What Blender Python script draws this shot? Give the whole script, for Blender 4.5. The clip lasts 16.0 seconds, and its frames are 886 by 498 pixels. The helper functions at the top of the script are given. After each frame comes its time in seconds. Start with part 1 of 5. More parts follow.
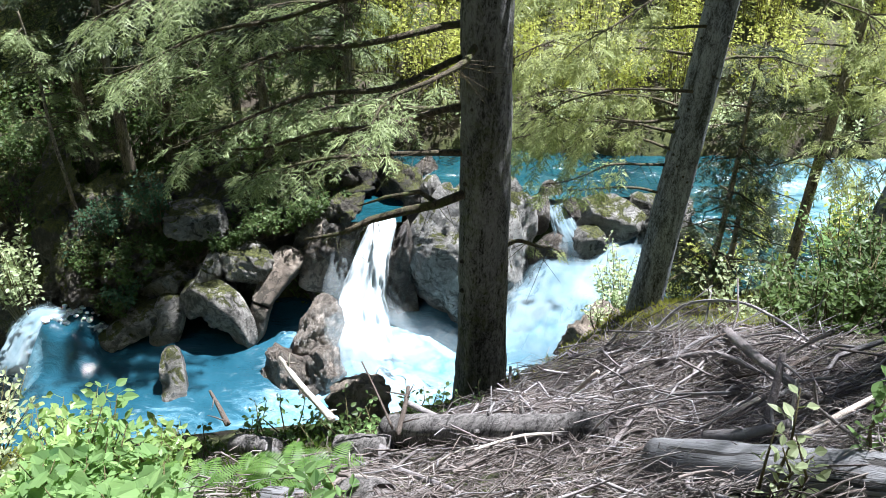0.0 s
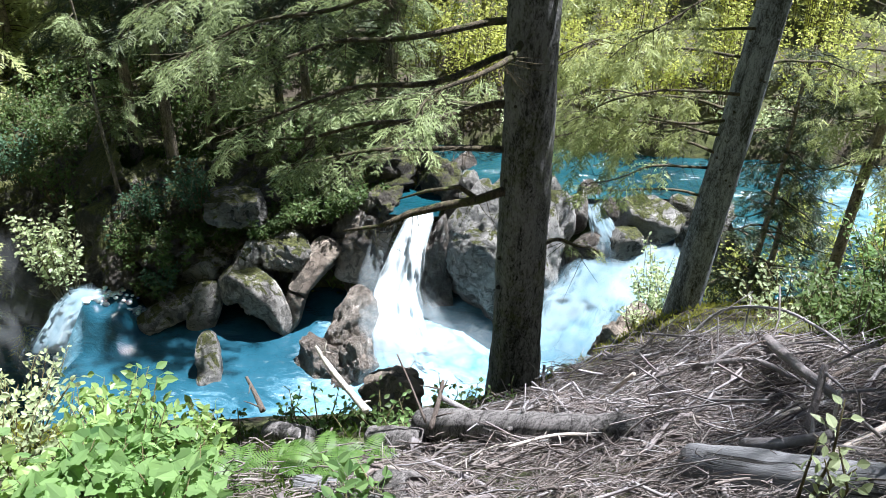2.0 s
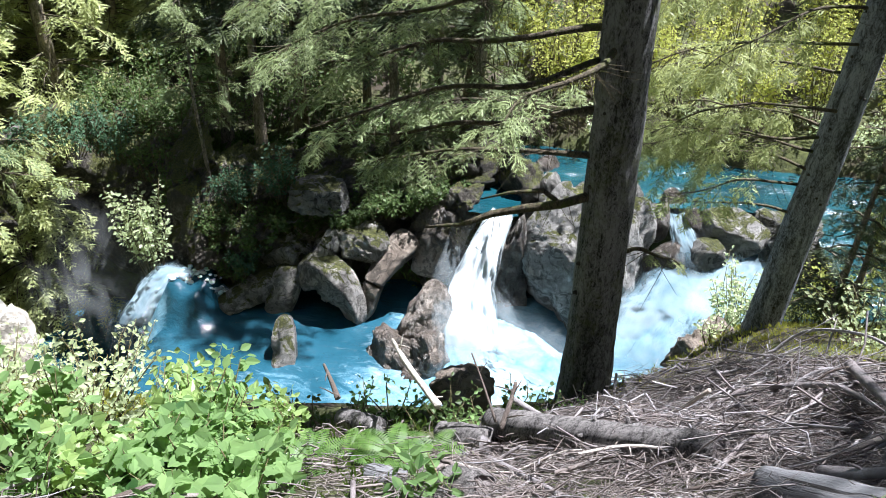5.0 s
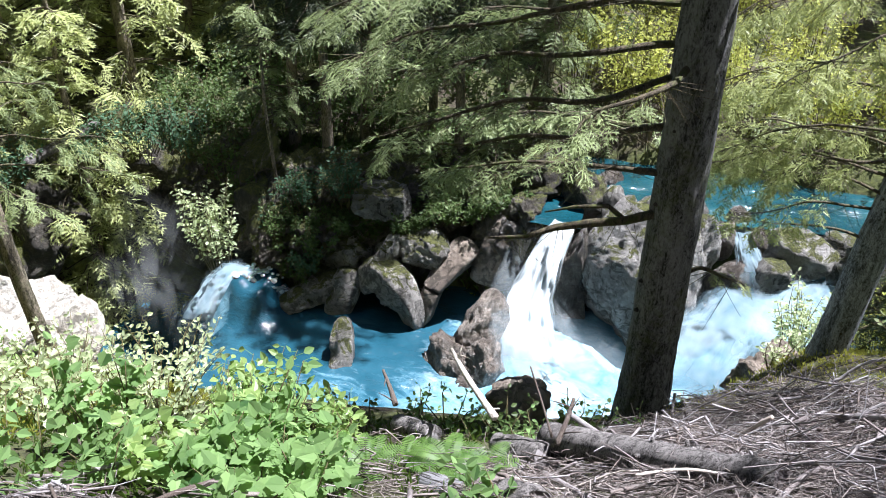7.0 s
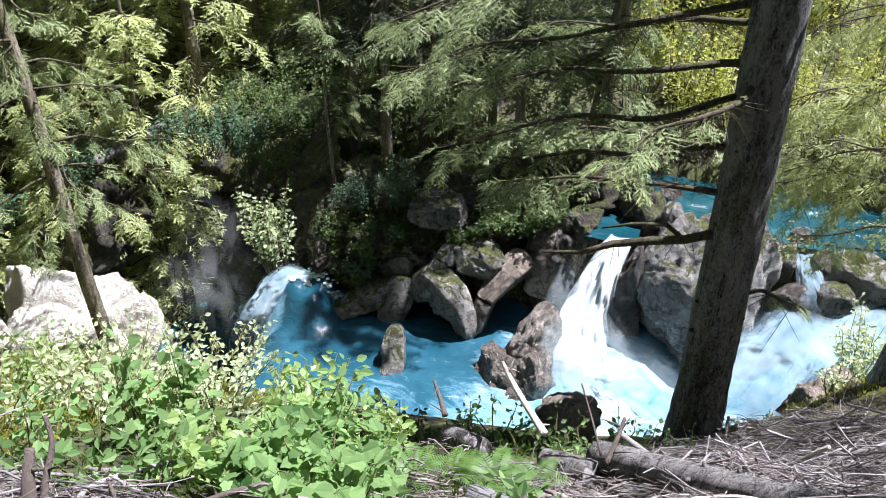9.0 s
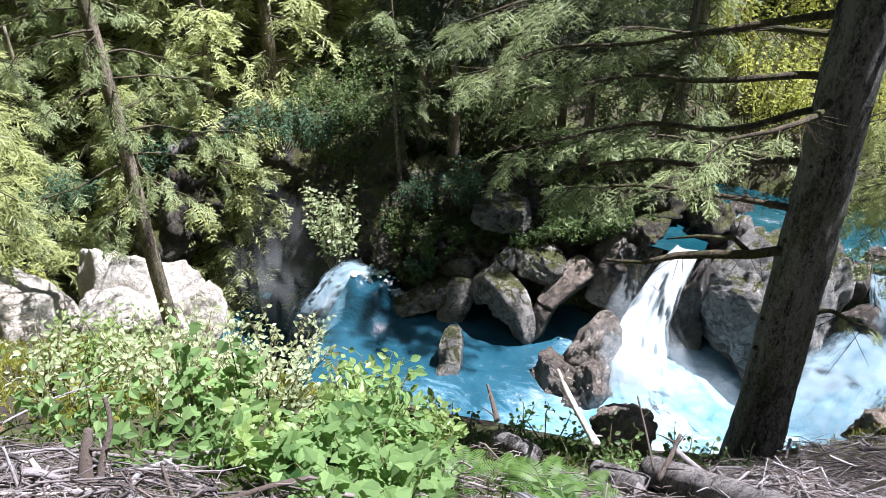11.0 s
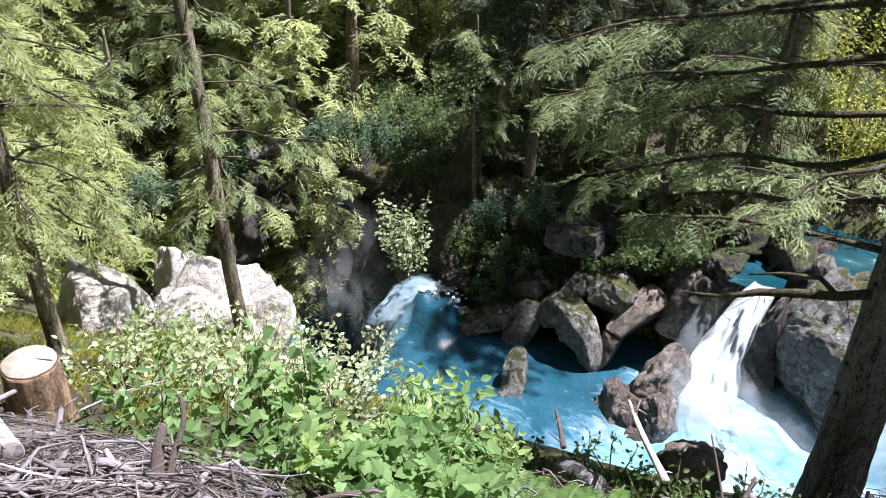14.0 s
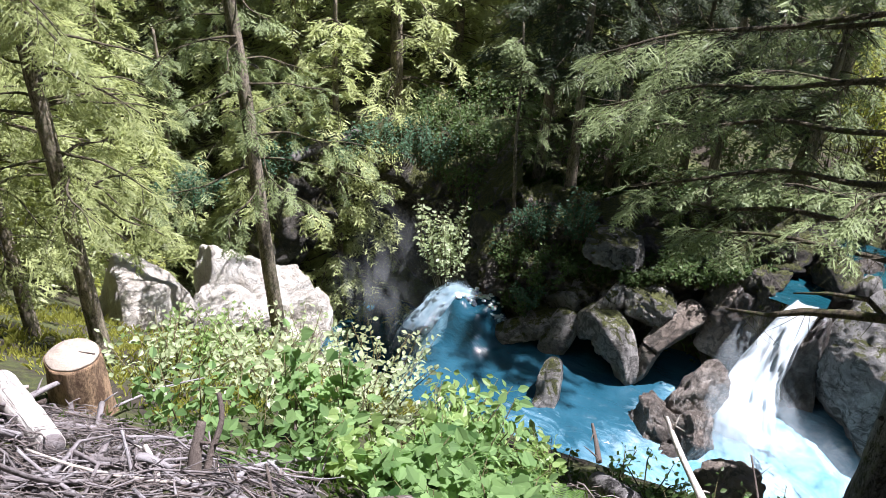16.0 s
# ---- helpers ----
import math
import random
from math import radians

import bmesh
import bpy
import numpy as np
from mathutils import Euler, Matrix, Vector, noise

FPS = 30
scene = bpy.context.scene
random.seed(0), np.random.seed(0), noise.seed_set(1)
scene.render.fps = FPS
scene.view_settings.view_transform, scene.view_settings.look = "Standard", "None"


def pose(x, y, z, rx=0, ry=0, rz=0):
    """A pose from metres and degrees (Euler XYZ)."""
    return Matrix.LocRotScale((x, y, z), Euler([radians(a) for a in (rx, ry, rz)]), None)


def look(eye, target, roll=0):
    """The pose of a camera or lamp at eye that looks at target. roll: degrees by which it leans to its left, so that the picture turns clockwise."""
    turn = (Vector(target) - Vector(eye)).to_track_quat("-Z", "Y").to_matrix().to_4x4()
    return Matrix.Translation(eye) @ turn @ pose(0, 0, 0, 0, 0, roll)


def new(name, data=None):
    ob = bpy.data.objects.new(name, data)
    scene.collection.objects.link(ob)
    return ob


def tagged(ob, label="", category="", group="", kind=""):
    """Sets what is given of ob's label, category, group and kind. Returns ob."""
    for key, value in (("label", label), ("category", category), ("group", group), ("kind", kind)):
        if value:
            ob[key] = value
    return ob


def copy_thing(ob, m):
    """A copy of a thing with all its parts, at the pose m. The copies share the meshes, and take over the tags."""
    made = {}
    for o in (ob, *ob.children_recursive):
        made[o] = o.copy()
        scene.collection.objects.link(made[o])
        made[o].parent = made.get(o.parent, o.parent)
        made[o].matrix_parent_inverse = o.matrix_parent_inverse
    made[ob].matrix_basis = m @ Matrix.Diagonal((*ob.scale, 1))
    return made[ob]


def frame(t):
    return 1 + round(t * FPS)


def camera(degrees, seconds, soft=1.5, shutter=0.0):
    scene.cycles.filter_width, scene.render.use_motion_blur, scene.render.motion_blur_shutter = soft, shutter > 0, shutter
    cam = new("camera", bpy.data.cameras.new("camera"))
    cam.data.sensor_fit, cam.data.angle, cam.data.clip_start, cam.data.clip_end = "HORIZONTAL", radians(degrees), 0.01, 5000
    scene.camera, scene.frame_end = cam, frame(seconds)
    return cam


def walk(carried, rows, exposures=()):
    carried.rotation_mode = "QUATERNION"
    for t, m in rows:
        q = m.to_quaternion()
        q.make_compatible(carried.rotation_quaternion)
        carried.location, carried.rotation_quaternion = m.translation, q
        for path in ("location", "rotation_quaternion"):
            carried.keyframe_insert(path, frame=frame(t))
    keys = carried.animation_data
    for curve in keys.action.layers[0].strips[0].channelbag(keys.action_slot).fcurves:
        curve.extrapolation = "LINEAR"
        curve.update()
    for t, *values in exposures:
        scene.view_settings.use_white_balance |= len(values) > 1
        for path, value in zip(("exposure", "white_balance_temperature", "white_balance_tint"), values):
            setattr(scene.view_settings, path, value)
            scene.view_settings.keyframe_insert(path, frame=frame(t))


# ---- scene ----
cam = camera(54.0, 16.0, soft=0.6)
PATH = [
    (0.0, pose(0.000, 0.000, 11.000, 57.81, -1.08, 0.69)),
    (0.5, pose(-0.009, 0.005, 10.992, 57.67, -1.19, 1.52)),
    (1.0, pose(-0.020, 0.006, 10.990, 57.50, -1.33, 2.27)),
    (1.5, pose(-0.031, 0.003, 10.995, 57.42, -1.46, 2.97)),
    (2.0, pose(-0.041, -0.005, 11.005, 57.41, -1.59, 3.68)),
    (2.5, pose(-0.049, -0.017, 11.017, 57.41, -1.76, 4.51)),
    (3.0, pose(-0.059, -0.024, 11.029, 57.29, -1.91, 5.44)),
    (3.5, pose(-0.070, -0.032, 11.047, 57.12, -1.93, 6.41)),
    (4.0, pose(-0.078, -0.044, 11.060, 57.00, -1.93, 7.46)),
    (4.5, pose(-0.085, -0.054, 11.069, 56.94, -1.94, 8.57)),
    (7.0, pose(-0.142, -0.087, 11.144, 57.19, -1.89, 14.21)),
    (7.5, pose(-0.151, -0.094, 11.160, 57.34, -1.78, 15.11)),
    (8.0, pose(-0.156, -0.101, 11.176, 57.50, -1.68, 16.10)),
    (8.5, pose(-0.154, -0.102, 11.189, 57.61, -1.67, 17.18)),
    (11.0, pose(-0.125, -0.058, 11.185, 57.56, -1.67, 23.28)),
    (11.5, pose(-0.139, -0.054, 11.179, 57.72, -1.76, 24.60)),
    (12.0, pose(-0.162, -0.048, 11.167, 57.93, -1.88, 25.72)),
    (12.5, pose(-0.186, -0.041, 11.157, 58.08, -2.04, 26.67)),
    (13.0, pose(-0.200, -0.044, 11.155, 58.22, -2.15, 27.43)),
    (13.5, pose(-0.214, -0.054, 11.154, 58.37, -2.31, 28.13)),
    (14.0, pose(-0.228, -0.060, 11.151, 58.57, -2.51, 28.92)),
    (14.5, pose(-0.243, -0.068, 11.152, 58.75, -2.67, 29.77)),
    (15.0, pose(-0.254, -0.067, 11.148, 58.85, -2.81, 30.61)),
    (15.5, pose(-0.263, -0.062, 11.147, 58.85, -2.87, 31.33)),
    (16.0, pose(-0.274, -0.059, 11.149, 58.82, -2.91, 31.96)),
]
walk(cam, PATH, exposures=((0.0, 1.86, 6050, 10), (8.0, 1.74, 6050, 15), (16.0, 1.56, 6100, 19)))

SUN_DIR = Vector((0.29, 0.24, 0.92)).normalized()
world = bpy.data.worlds.new("sky")
scene.world = world
world.use_nodes = True
wn = world.node_tree
sky = wn.nodes.new("ShaderNodeTexSky")
sky.sky_type, sky.sun_disc = "NISHITA", False
sky.sun_elevation = math.asin(SUN_DIR.z)
sky.sun_rotation = math.atan2(SUN_DIR.x, SUN_DIR.y)
wn.nodes["Background"].inputs[1].default_value = 0.024
wn.links.new(sky.outputs[0], wn.nodes["Background"].inputs[0])
sun = new("sun", bpy.data.lights.new("sun", "SUN"))
sun.data.energy, sun.data.angle, sun.data.color = 5.0, radians(0.55), (1.0, 0.985, 0.965)
sun.matrix_world = look(SUN_DIR * 60, (0, 0, 0))


# ---------------------------------------------------------------- materials
class Nodes:
    """A principled material with short calls for its nodes."""

    def __init__(self, name, rough=0.8):
        self.mat = bpy.data.materials.new(name)
        self.mat.use_nodes = True
        self.nt = self.mat.node_tree
        self.bsdf = self.nt.nodes["Principled BSDF"]
        self.out = self.nt.nodes["Material Output"]
        self.bsdf.inputs["Roughness"].default_value = rough
        self.coord = self.add("ShaderNodeTexCoord").outputs["Object"]

    def add(self, kind, **sets):
        n = self.nt.nodes.new(kind)
        for k, v in sets.items():
            n.inputs[k.replace("_", " ")].default_value = v
        return n

    def link(self, a, b):
        self.nt.links.new(a, b)

    def noise(self, scale, detail=6.0, rough=0.6, stretch=None, distort=0.0, where=None):
        src = where or self.coord
        if stretch:
            m = self.add("ShaderNodeMapping")
            m.inputs["Scale"].default_value = stretch
            self.link(src, m.inputs["Vector"])
            src = m.outputs["Vector"]
        n = self.add("ShaderNodeTexNoise", Scale=scale, Detail=detail, Roughness=rough, Distortion=distort)
        self.link(src, n.inputs["Vector"])
        return n.outputs["Fac"]

    def voronoi(self, scale, stretch=None, feature="F1", where=None):
        src = where or self.coord
        if stretch:
            m = self.add("ShaderNodeMapping")
            m.inputs["Scale"].default_value = stretch
            self.link(src, m.inputs["Vector"])
            src = m.outputs["Vector"]
        n = self.nt.nodes.new("ShaderNodeTexVoronoi")
        n.feature = feature
        n.inputs["Scale"].default_value = scale
        self.link(src, n.inputs["Vector"])
        return n.outputs["Distance"]

    def ramp(self, fac, *stops):
        r = self.nt.nodes.new("ShaderNodeValToRGB")
        while len(r.color_ramp.elements) < len(stops):
            r.color_ramp.elements.new(0.5)
        for el, (p, c) in zip(r.color_ramp.elements, stops):
            el.position = p
            el.color = (*c, 1) if not isinstance(c, (int, float)) else (c, c, c, 1)
        self.link(fac, r.inputs["Fac"])
        return r.outputs["Color"]

    def mix(self, fac, a, b):
        m = self.nt.nodes.new("ShaderNodeMix")
        m.data_type = "RGBA"
        for sock, v in ((m.inputs["Factor"], fac), (m.inputs["A"], a), (m.inputs["B"], b)):
            if isinstance(v, bpy.types.NodeSocket):
                self.link(v, sock)
            elif isinstance(v, tuple):
                sock.default_value = (*v, 1)
            else:
                sock.default_value = v
        return m.outputs["Result"]

    def math(self, op, a, b=0.0, c=0.0):
        m = self.nt.nodes.new("ShaderNodeMath")
        m.operation = op
        for sock, v in zip(m.inputs, (a, b, c)):
            if isinstance(v, bpy.types.NodeSocket):
                self.link(v, sock)
            else:
                sock.default_value = v
        return m.outputs[0]

    def color(self, c):
        if isinstance(c, tuple):
            self.bsdf.inputs["Base Color"].default_value = (*c, 1)
        else:
            self.link(c, self.bsdf.inputs["Base Color"])
        return self

    def bump(self, height, strength=0.5, distance=0.02):
        b = self.add("ShaderNodeBump", Strength=strength, Distance=distance)
        self.link(height, b.inputs["Height"])
        self.link(b.outputs["Normal"], self.bsdf.inputs["Normal"])
        return self

    def upness(self):
        g = self.nt.nodes.new("ShaderNodeNewGeometry")
        s = self.nt.nodes.new("ShaderNodeSeparateXYZ")
        self.link(g.outputs["Normal"], s.inputs[0])
        return s.outputs["Z"]

    def island(self):
        return self.nt.nodes.new("ShaderNodeNewGeometry").outputs["Random Per Island"]

    def world_place(self):
        return self.nt.nodes.new("ShaderNodeNewGeometry").outputs["Position"]


def leaf_material(name, dark, light, through_color, rough=0.5, thin=0.45, scale=3.0, sheen=0.45):
    n = Nodes(name, rough)
    rnd = n.island()
    big = n.noise(scale, 3, where=n.world_place())
    own = n.nt.nodes.new("ShaderNodeObjectInfo").outputs["Random"]
    fac = n.math("ADD", n.math("ADD", n.math("MULTIPLY", rnd, 0.4), n.math("MULTIPLY", own, 0.25)), n.math("MULTIPLY", big, 0.45))
    col = n.ramp(fac, (0.15, dark), (0.85, light))
    n.color(col)
    n.bsdf.inputs["Specular IOR Level"].default_value = sheen
    t = n.add("ShaderNodeBsdfTranslucent")
    n.link(n.mix(0.6, col, through_color), t.inputs["Color"])
    m = n.add("ShaderNodeMixShader", Fac=thin)
    n.link(n.bsdf.outputs[0], m.inputs[1])
    n.link(t.outputs[0], m.inputs[2])
    n.link(m.outputs[0], n.out.inputs["Surface"])
    return n.mat


def rock_material(name, dark, mid, light, moss=0.5, wet=False, blotch=0.6):
    n = Nodes(name, 0.32 if wet else 0.85)
    where = n.world_place()
    a = n.noise(1.1, 9, 0.68, distort=0.5, where=where)
    b = n.noise(11, 9, 0.75, where=where)
    col = n.ramp(n.math("ADD", n.math("MULTIPLY", a, 0.6), n.math("MULTIPLY", b, 0.4)), (0.34, dark), (0.5, mid), (0.62, light))
    if blotch:
        lichen = n.math("MULTIPLY", n.ramp(n.noise(4.5, 7, 0.72, distort=1.2, where=where), (0.50, 0.0), (0.545, 1.0)), n.ramp(n.noise(1.2, 3, where=where), (0.38, 0.0), (0.52, blotch)))
        col = n.mix(lichen, col, (0.028, 0.027, 0.022))
    if moss > 0:
        patch = n.noise(1.9, 8, 0.72, distort=1.0, where=where)
        up = n.math("MULTIPLY", n.math("ADD", n.upness(), 0.35), 0.5)
        k = n.ramp(n.math("MULTIPLY", patch, n.math("ADD", up, 0.35)), (0.5 - 0.17 * moss, 0.0), (0.56 - 0.17 * moss, 1.0))
        green = n.ramp(n.noise(30, 6, 0.75, where=where), (0.35, (0.012, 0.018, 0.006)), (0.68, (0.15, 0.155, 0.03)))
        col = n.mix(k, col, green)
    n.color(col)
    crack = n.ramp(n.noise(2.4, 9, 0.7, distort=1.6, where=where), (0.44, 1.0), (0.5, 0.0), (0.56, 1.0))
    h = n.math("ADD", n.math("MULTIPLY", b, 0.6), n.math("MULTIPLY", crack, 0.45))
    h = n.math("ADD", h, n.math("MULTIPLY", n.noise(45, 5, 0.7, where=where), 0.3))
    n.bump(h, 0.9, 0.11)
    return n.mat


def bark_material(name, dark, light, green=0.0, scale=1.0):
    n = Nodes(name, 0.9)
    where = n.world_place()
    flakes = n.noise(22 * scale, 9, 0.82, (1, 1, 0.45), 1.2, where=where)
    fine = n.noise(70 * scale, 5, 0.75, (1, 1, 0.6), where=where)
    wet = n.ramp(n.noise(2.2, 6, 0.65, (1, 1, 0.16), 0.6, where=where), (0.56, 0.0), (0.70, 0.6))
    plates = n.noise(9 * scale, 6, 0.7, (1, 1, 0.16), 0.8, where=where)
    f = n.math("ADD", n.math("ADD", n.math("MULTIPLY", flakes, 0.42), n.math("MULTIPLY", fine, 0.26)), n.math("MULTIPLY", plates, 0.32))
    col = n.ramp(f, (0.44, dark), (0.49, tuple(0.5 * c for c in light)), (0.545, light))
    col = n.mix(wet, col, tuple(1.2 * c for c in dark))
    if green:
        k = n.ramp(n.math("MULTIPLY", n.noise(1.6, 4, where=where), n.noise(12, 5, where=where)), (0.24, 0.0), (0.36, green))
        col = n.mix(k, col, (0.075, 0.09, 0.02))
    n.color(col)
    n.bump(f, 1.0, 0.05)
    return n.mat


def wood_material(name, dark, light, scale=1.0, stretch=None, cracks=0.0):
    n = Nodes(name, 0.75)
    where = n.world_place()
    grain = n.noise(10 * scale, 8, 0.75, stretch, 1.5 if stretch is None else 0.4)
    broad = n.noise(2.4, 5, where=where)
    rnd = n.nt.nodes.new("ShaderNodeObjectInfo").outputs["Random"]
    own = n.math("ADD", n.math("MULTIPLY", rnd, 0.35), n.math("MULTIPLY", n.island(), 0.65))
    f = n.math("ADD", n.math("MULTIPLY", grain, 0.45), n.math("ADD", n.math("MULTIPLY", broad, 0.25), n.math("MULTIPLY", own, 0.34)))
    warm = tuple(a * k for a, k in zip(light, (0.56, 0.50, 0.48)))
    col = n.ramp(f, (0.30, dark), (0.48, warm), (0.66, light))
    if cracks:
        c = n.ramp(n.noise(26, 4, 0.6, (0.035, 1.0, 1.0), 0.2), (0.40, cracks), (0.46, 0.0))
        col = n.mix(c, col, (0.03, 0.026, 0.024))
        grain = n.math("SUBTRACT", grain, n.math("MULTIPLY", c, 0.8))
    n.color(col)
    n.bump(grain, 0.9, 0.022)
    return n.mat


M_ROCK = rock_material("river_rock", (0.06, 0.056, 0.052), (0.20, 0.19, 0.175), (0.36, 0.345, 0.325), 0.35, blotch=0.95)
# river rock brightened: the great boulder's sunlight is put into the colour
M_ROCK_LIGHT = rock_material("brightened_grey_rock", (0.13, 0.122, 0.115), (0.33, 0.315, 0.30), (0.47, 0.455, 0.44), 0.5, blotch=0.7)
M_ROCK_ARM = rock_material("carved_grey_rock", (0.10, 0.088, 0.076), (0.29, 0.27, 0.25), (0.50, 0.475, 0.45), 0.5, blotch=0.6)
# mossy rock and cliff: besides moss, deep shade is put into the dark tones
M_ROCK_MOSSY = rock_material("shaded_mossy_rock", (0.02, 0.017, 0.014), (0.07, 0.06, 0.048), (0.24, 0.215, 0.18), 0.8)
M_CLIFF = rock_material("shaded_cliff_rock", (0.022, 0.018, 0.014), (0.10, 0.085, 0.068), (0.32, 0.285, 0.24), 0.6)
# sunlit boulders: part of the sun's glare is put into this cream colour
M_ROCK_PALE = rock_material("sunlit_pale_rock", (0.38, 0.31, 0.24), (0.62, 0.57, 0.50), (0.74, 0.71, 0.66), 0.0, blotch=0.2)
M_ROCK_TAN = rock_material("tan_rock", (0.13, 0.10, 0.08), (0.26, 0.21, 0.17), (0.44, 0.38, 0.32), 0.0)
M_ROCK_WET = rock_material("wet_rock", (0.03, 0.025, 0.022), (0.11, 0.093, 0.08), (0.30, 0.26, 0.225), 0.0, True, 0.5)
M_ROCK_RAMP = rock_material("fluted_rock", (0.05, 0.04, 0.033), (0.17, 0.14, 0.118), (0.40, 0.345, 0.30), 0.0, True, 0.35)
M_BARK = bark_material("spruce_bark", (0.04, 0.042, 0.05), (0.36, 0.385, 0.46), 0.1, 0.8)
# near spruce: wet bark, with the shade it stands in put into its colour
M_BARK_NEAR = bark_material("shaded_wet_bark", (0.004, 0.004, 0.0045), (0.22, 0.218, 0.222), 0.4, 0.7)
M_BARK_FAR = bark_material("far_bark", (0.04, 0.03, 0.022), (0.34, 0.28, 0.21), 0.5, 0.6)
M_LIMB = bark_material("mossy_limb", (0.025, 0.020, 0.013), (0.15, 0.12, 0.075), 1.0, 2.0)
M_KNOT = bark_material("knot", (0.015, 0.012, 0.010), (0.06, 0.05, 0.045))
M_DEAD = wood_material("bleached_wood", (0.012, 0.011, 0.011), (0.31, 0.295, 0.305))
M_LOGWOOD = wood_material("weathered_log", (0.03, 0.028, 0.03), (0.19, 0.19, 0.20), 2.2, (0.08, 1.0, 1.0), 0.95)
M_DEAD_DARK = wood_material("brown_dead_wood", (0.012, 0.009, 0.007), (0.12, 0.095, 0.08), 2.5)
M_CUT = wood_material("cut_wood", (0.24, 0.19, 0.14), (0.46, 0.40, 0.33), 1.6)
M_LOGBARK = bark_material("log_bark", (0.022, 0.018, 0.017), (0.24, 0.22, 0.215), 0.0, 1.4)
# spruce in three tints: sunlight and shade are put into the needle colours
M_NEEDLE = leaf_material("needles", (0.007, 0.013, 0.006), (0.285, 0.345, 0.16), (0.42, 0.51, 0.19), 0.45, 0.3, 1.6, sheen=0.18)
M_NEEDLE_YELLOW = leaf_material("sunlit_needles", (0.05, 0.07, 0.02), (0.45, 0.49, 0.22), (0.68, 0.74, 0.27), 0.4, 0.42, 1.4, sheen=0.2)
M_NEEDLE_SHADED = leaf_material("shaded_needles", (0.005, 0.009, 0.005), (0.075, 0.098, 0.048), (0.13, 0.165, 0.06), 0.45, 0.35, 0.9, sheen=0.2)
M_LEAF = leaf_material("maple_leaf", (0.014, 0.05, 0.018), (0.27, 0.41, 0.16), (0.42, 0.62, 0.19), 0.5, 0.48, 2.0, sheen=0.1)
# pale leaves: the sun's glare is put into their colour
M_LEAF_PALE = leaf_material("sunlit_pale_leaf", (0.20, 0.26, 0.12), (0.52, 0.58, 0.36), (0.62, 0.70, 0.32), 0.4, 0.5)
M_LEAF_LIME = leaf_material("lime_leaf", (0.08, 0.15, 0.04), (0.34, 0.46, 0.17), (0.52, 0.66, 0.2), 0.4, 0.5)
# sunlight is put into this leaf's yellow-green
M_LEAF_SUN = leaf_material("sunlit_alder_leaf", (0.10, 0.13, 0.025), (0.55, 0.57, 0.18), (0.80, 0.82, 0.22), 0.4, 0.62, 1.2, sheen=0.12)
M_LOGPALE = wood_material("pale_log", (0.22, 0.20, 0.18), (0.64, 0.60, 0.56), 2.0, (0.10, 1.0, 1.0), 0.5)
M_LEAF_BLUE = leaf_material("shrub_leaf", (0.015, 0.045, 0.025), (0.10, 0.175, 0.105), (0.14, 0.25, 0.10), 0.4, 0.4, sheen=0.12)
# the far bank's shade is put into this dark leaf green
M_LEAF_DARK = leaf_material("shaded_bank_leaf", (0.010, 0.024, 0.008), (0.11, 0.165, 0.055), (0.19, 0.28, 0.065), 0.45, 0.4, sheen=0.2)
M_GRASS = leaf_material("grass_blade", (0.03, 0.07, 0.015), (0.12, 0.19, 0.04), (0.2, 0.3, 0.05), 0.6, 0.35, sheen=0.12)
M_STEM = wood_material("green_stem", (0.05, 0.05, 0.02), (0.16, 0.14, 0.06))
M_TWIG = wood_material("dead_twigs", (0.006, 0.005, 0.004), (0.29, 0.262, 0.25))
M_PALEWOOD = wood_material("pale_wood", (0.34, 0.30, 0.26), (0.68, 0.63, 0.57))
M_STUMPBARK = bark_material("stump_bark", (0.10, 0.055, 0.03), (0.40, 0.26, 0.155), 0.0, 0.6)
M_FERN = leaf_material("fern", (0.03, 0.085, 0.018), (0.13, 0.23, 0.05), (0.26, 0.38, 0.06), 0.5, 0.45)
M_MOSS = leaf_material("moss_grass", (0.20, 0.21, 0.035), (0.50, 0.50, 0.13), (0.6, 0.6, 0.12), 0.8, 0.35, 1.0, sheen=0.12)


def ground_material():
    n = Nodes("forest_floor", 0.95)
    a = n.noise(0.7, 8, 0.7)
    b = n.noise(9, 8, 0.75)
    col = n.ramp(n.math("ADD", n.math("MULTIPLY", a, 0.5), n.math("MULTIPLY", b, 0.5)), (0.32, (0.014, 0.010, 0.006)), (0.5, (0.035, 0.026, 0.016)), (0.68, (0.07, 0.052, 0.035)))
    k = n.ramp(n.noise(0.9, 6, 0.7, distort=0.4), (0.42, 0.0), (0.54, 0.85))
    col = n.mix(k, col, n.ramp(b, (0.3, (0.014, 0.022, 0.006)), (0.7, (0.10, 0.115, 0.026))))
    n.color(col)
    n.bump(b, 0.9, 0.06)
    return n.mat


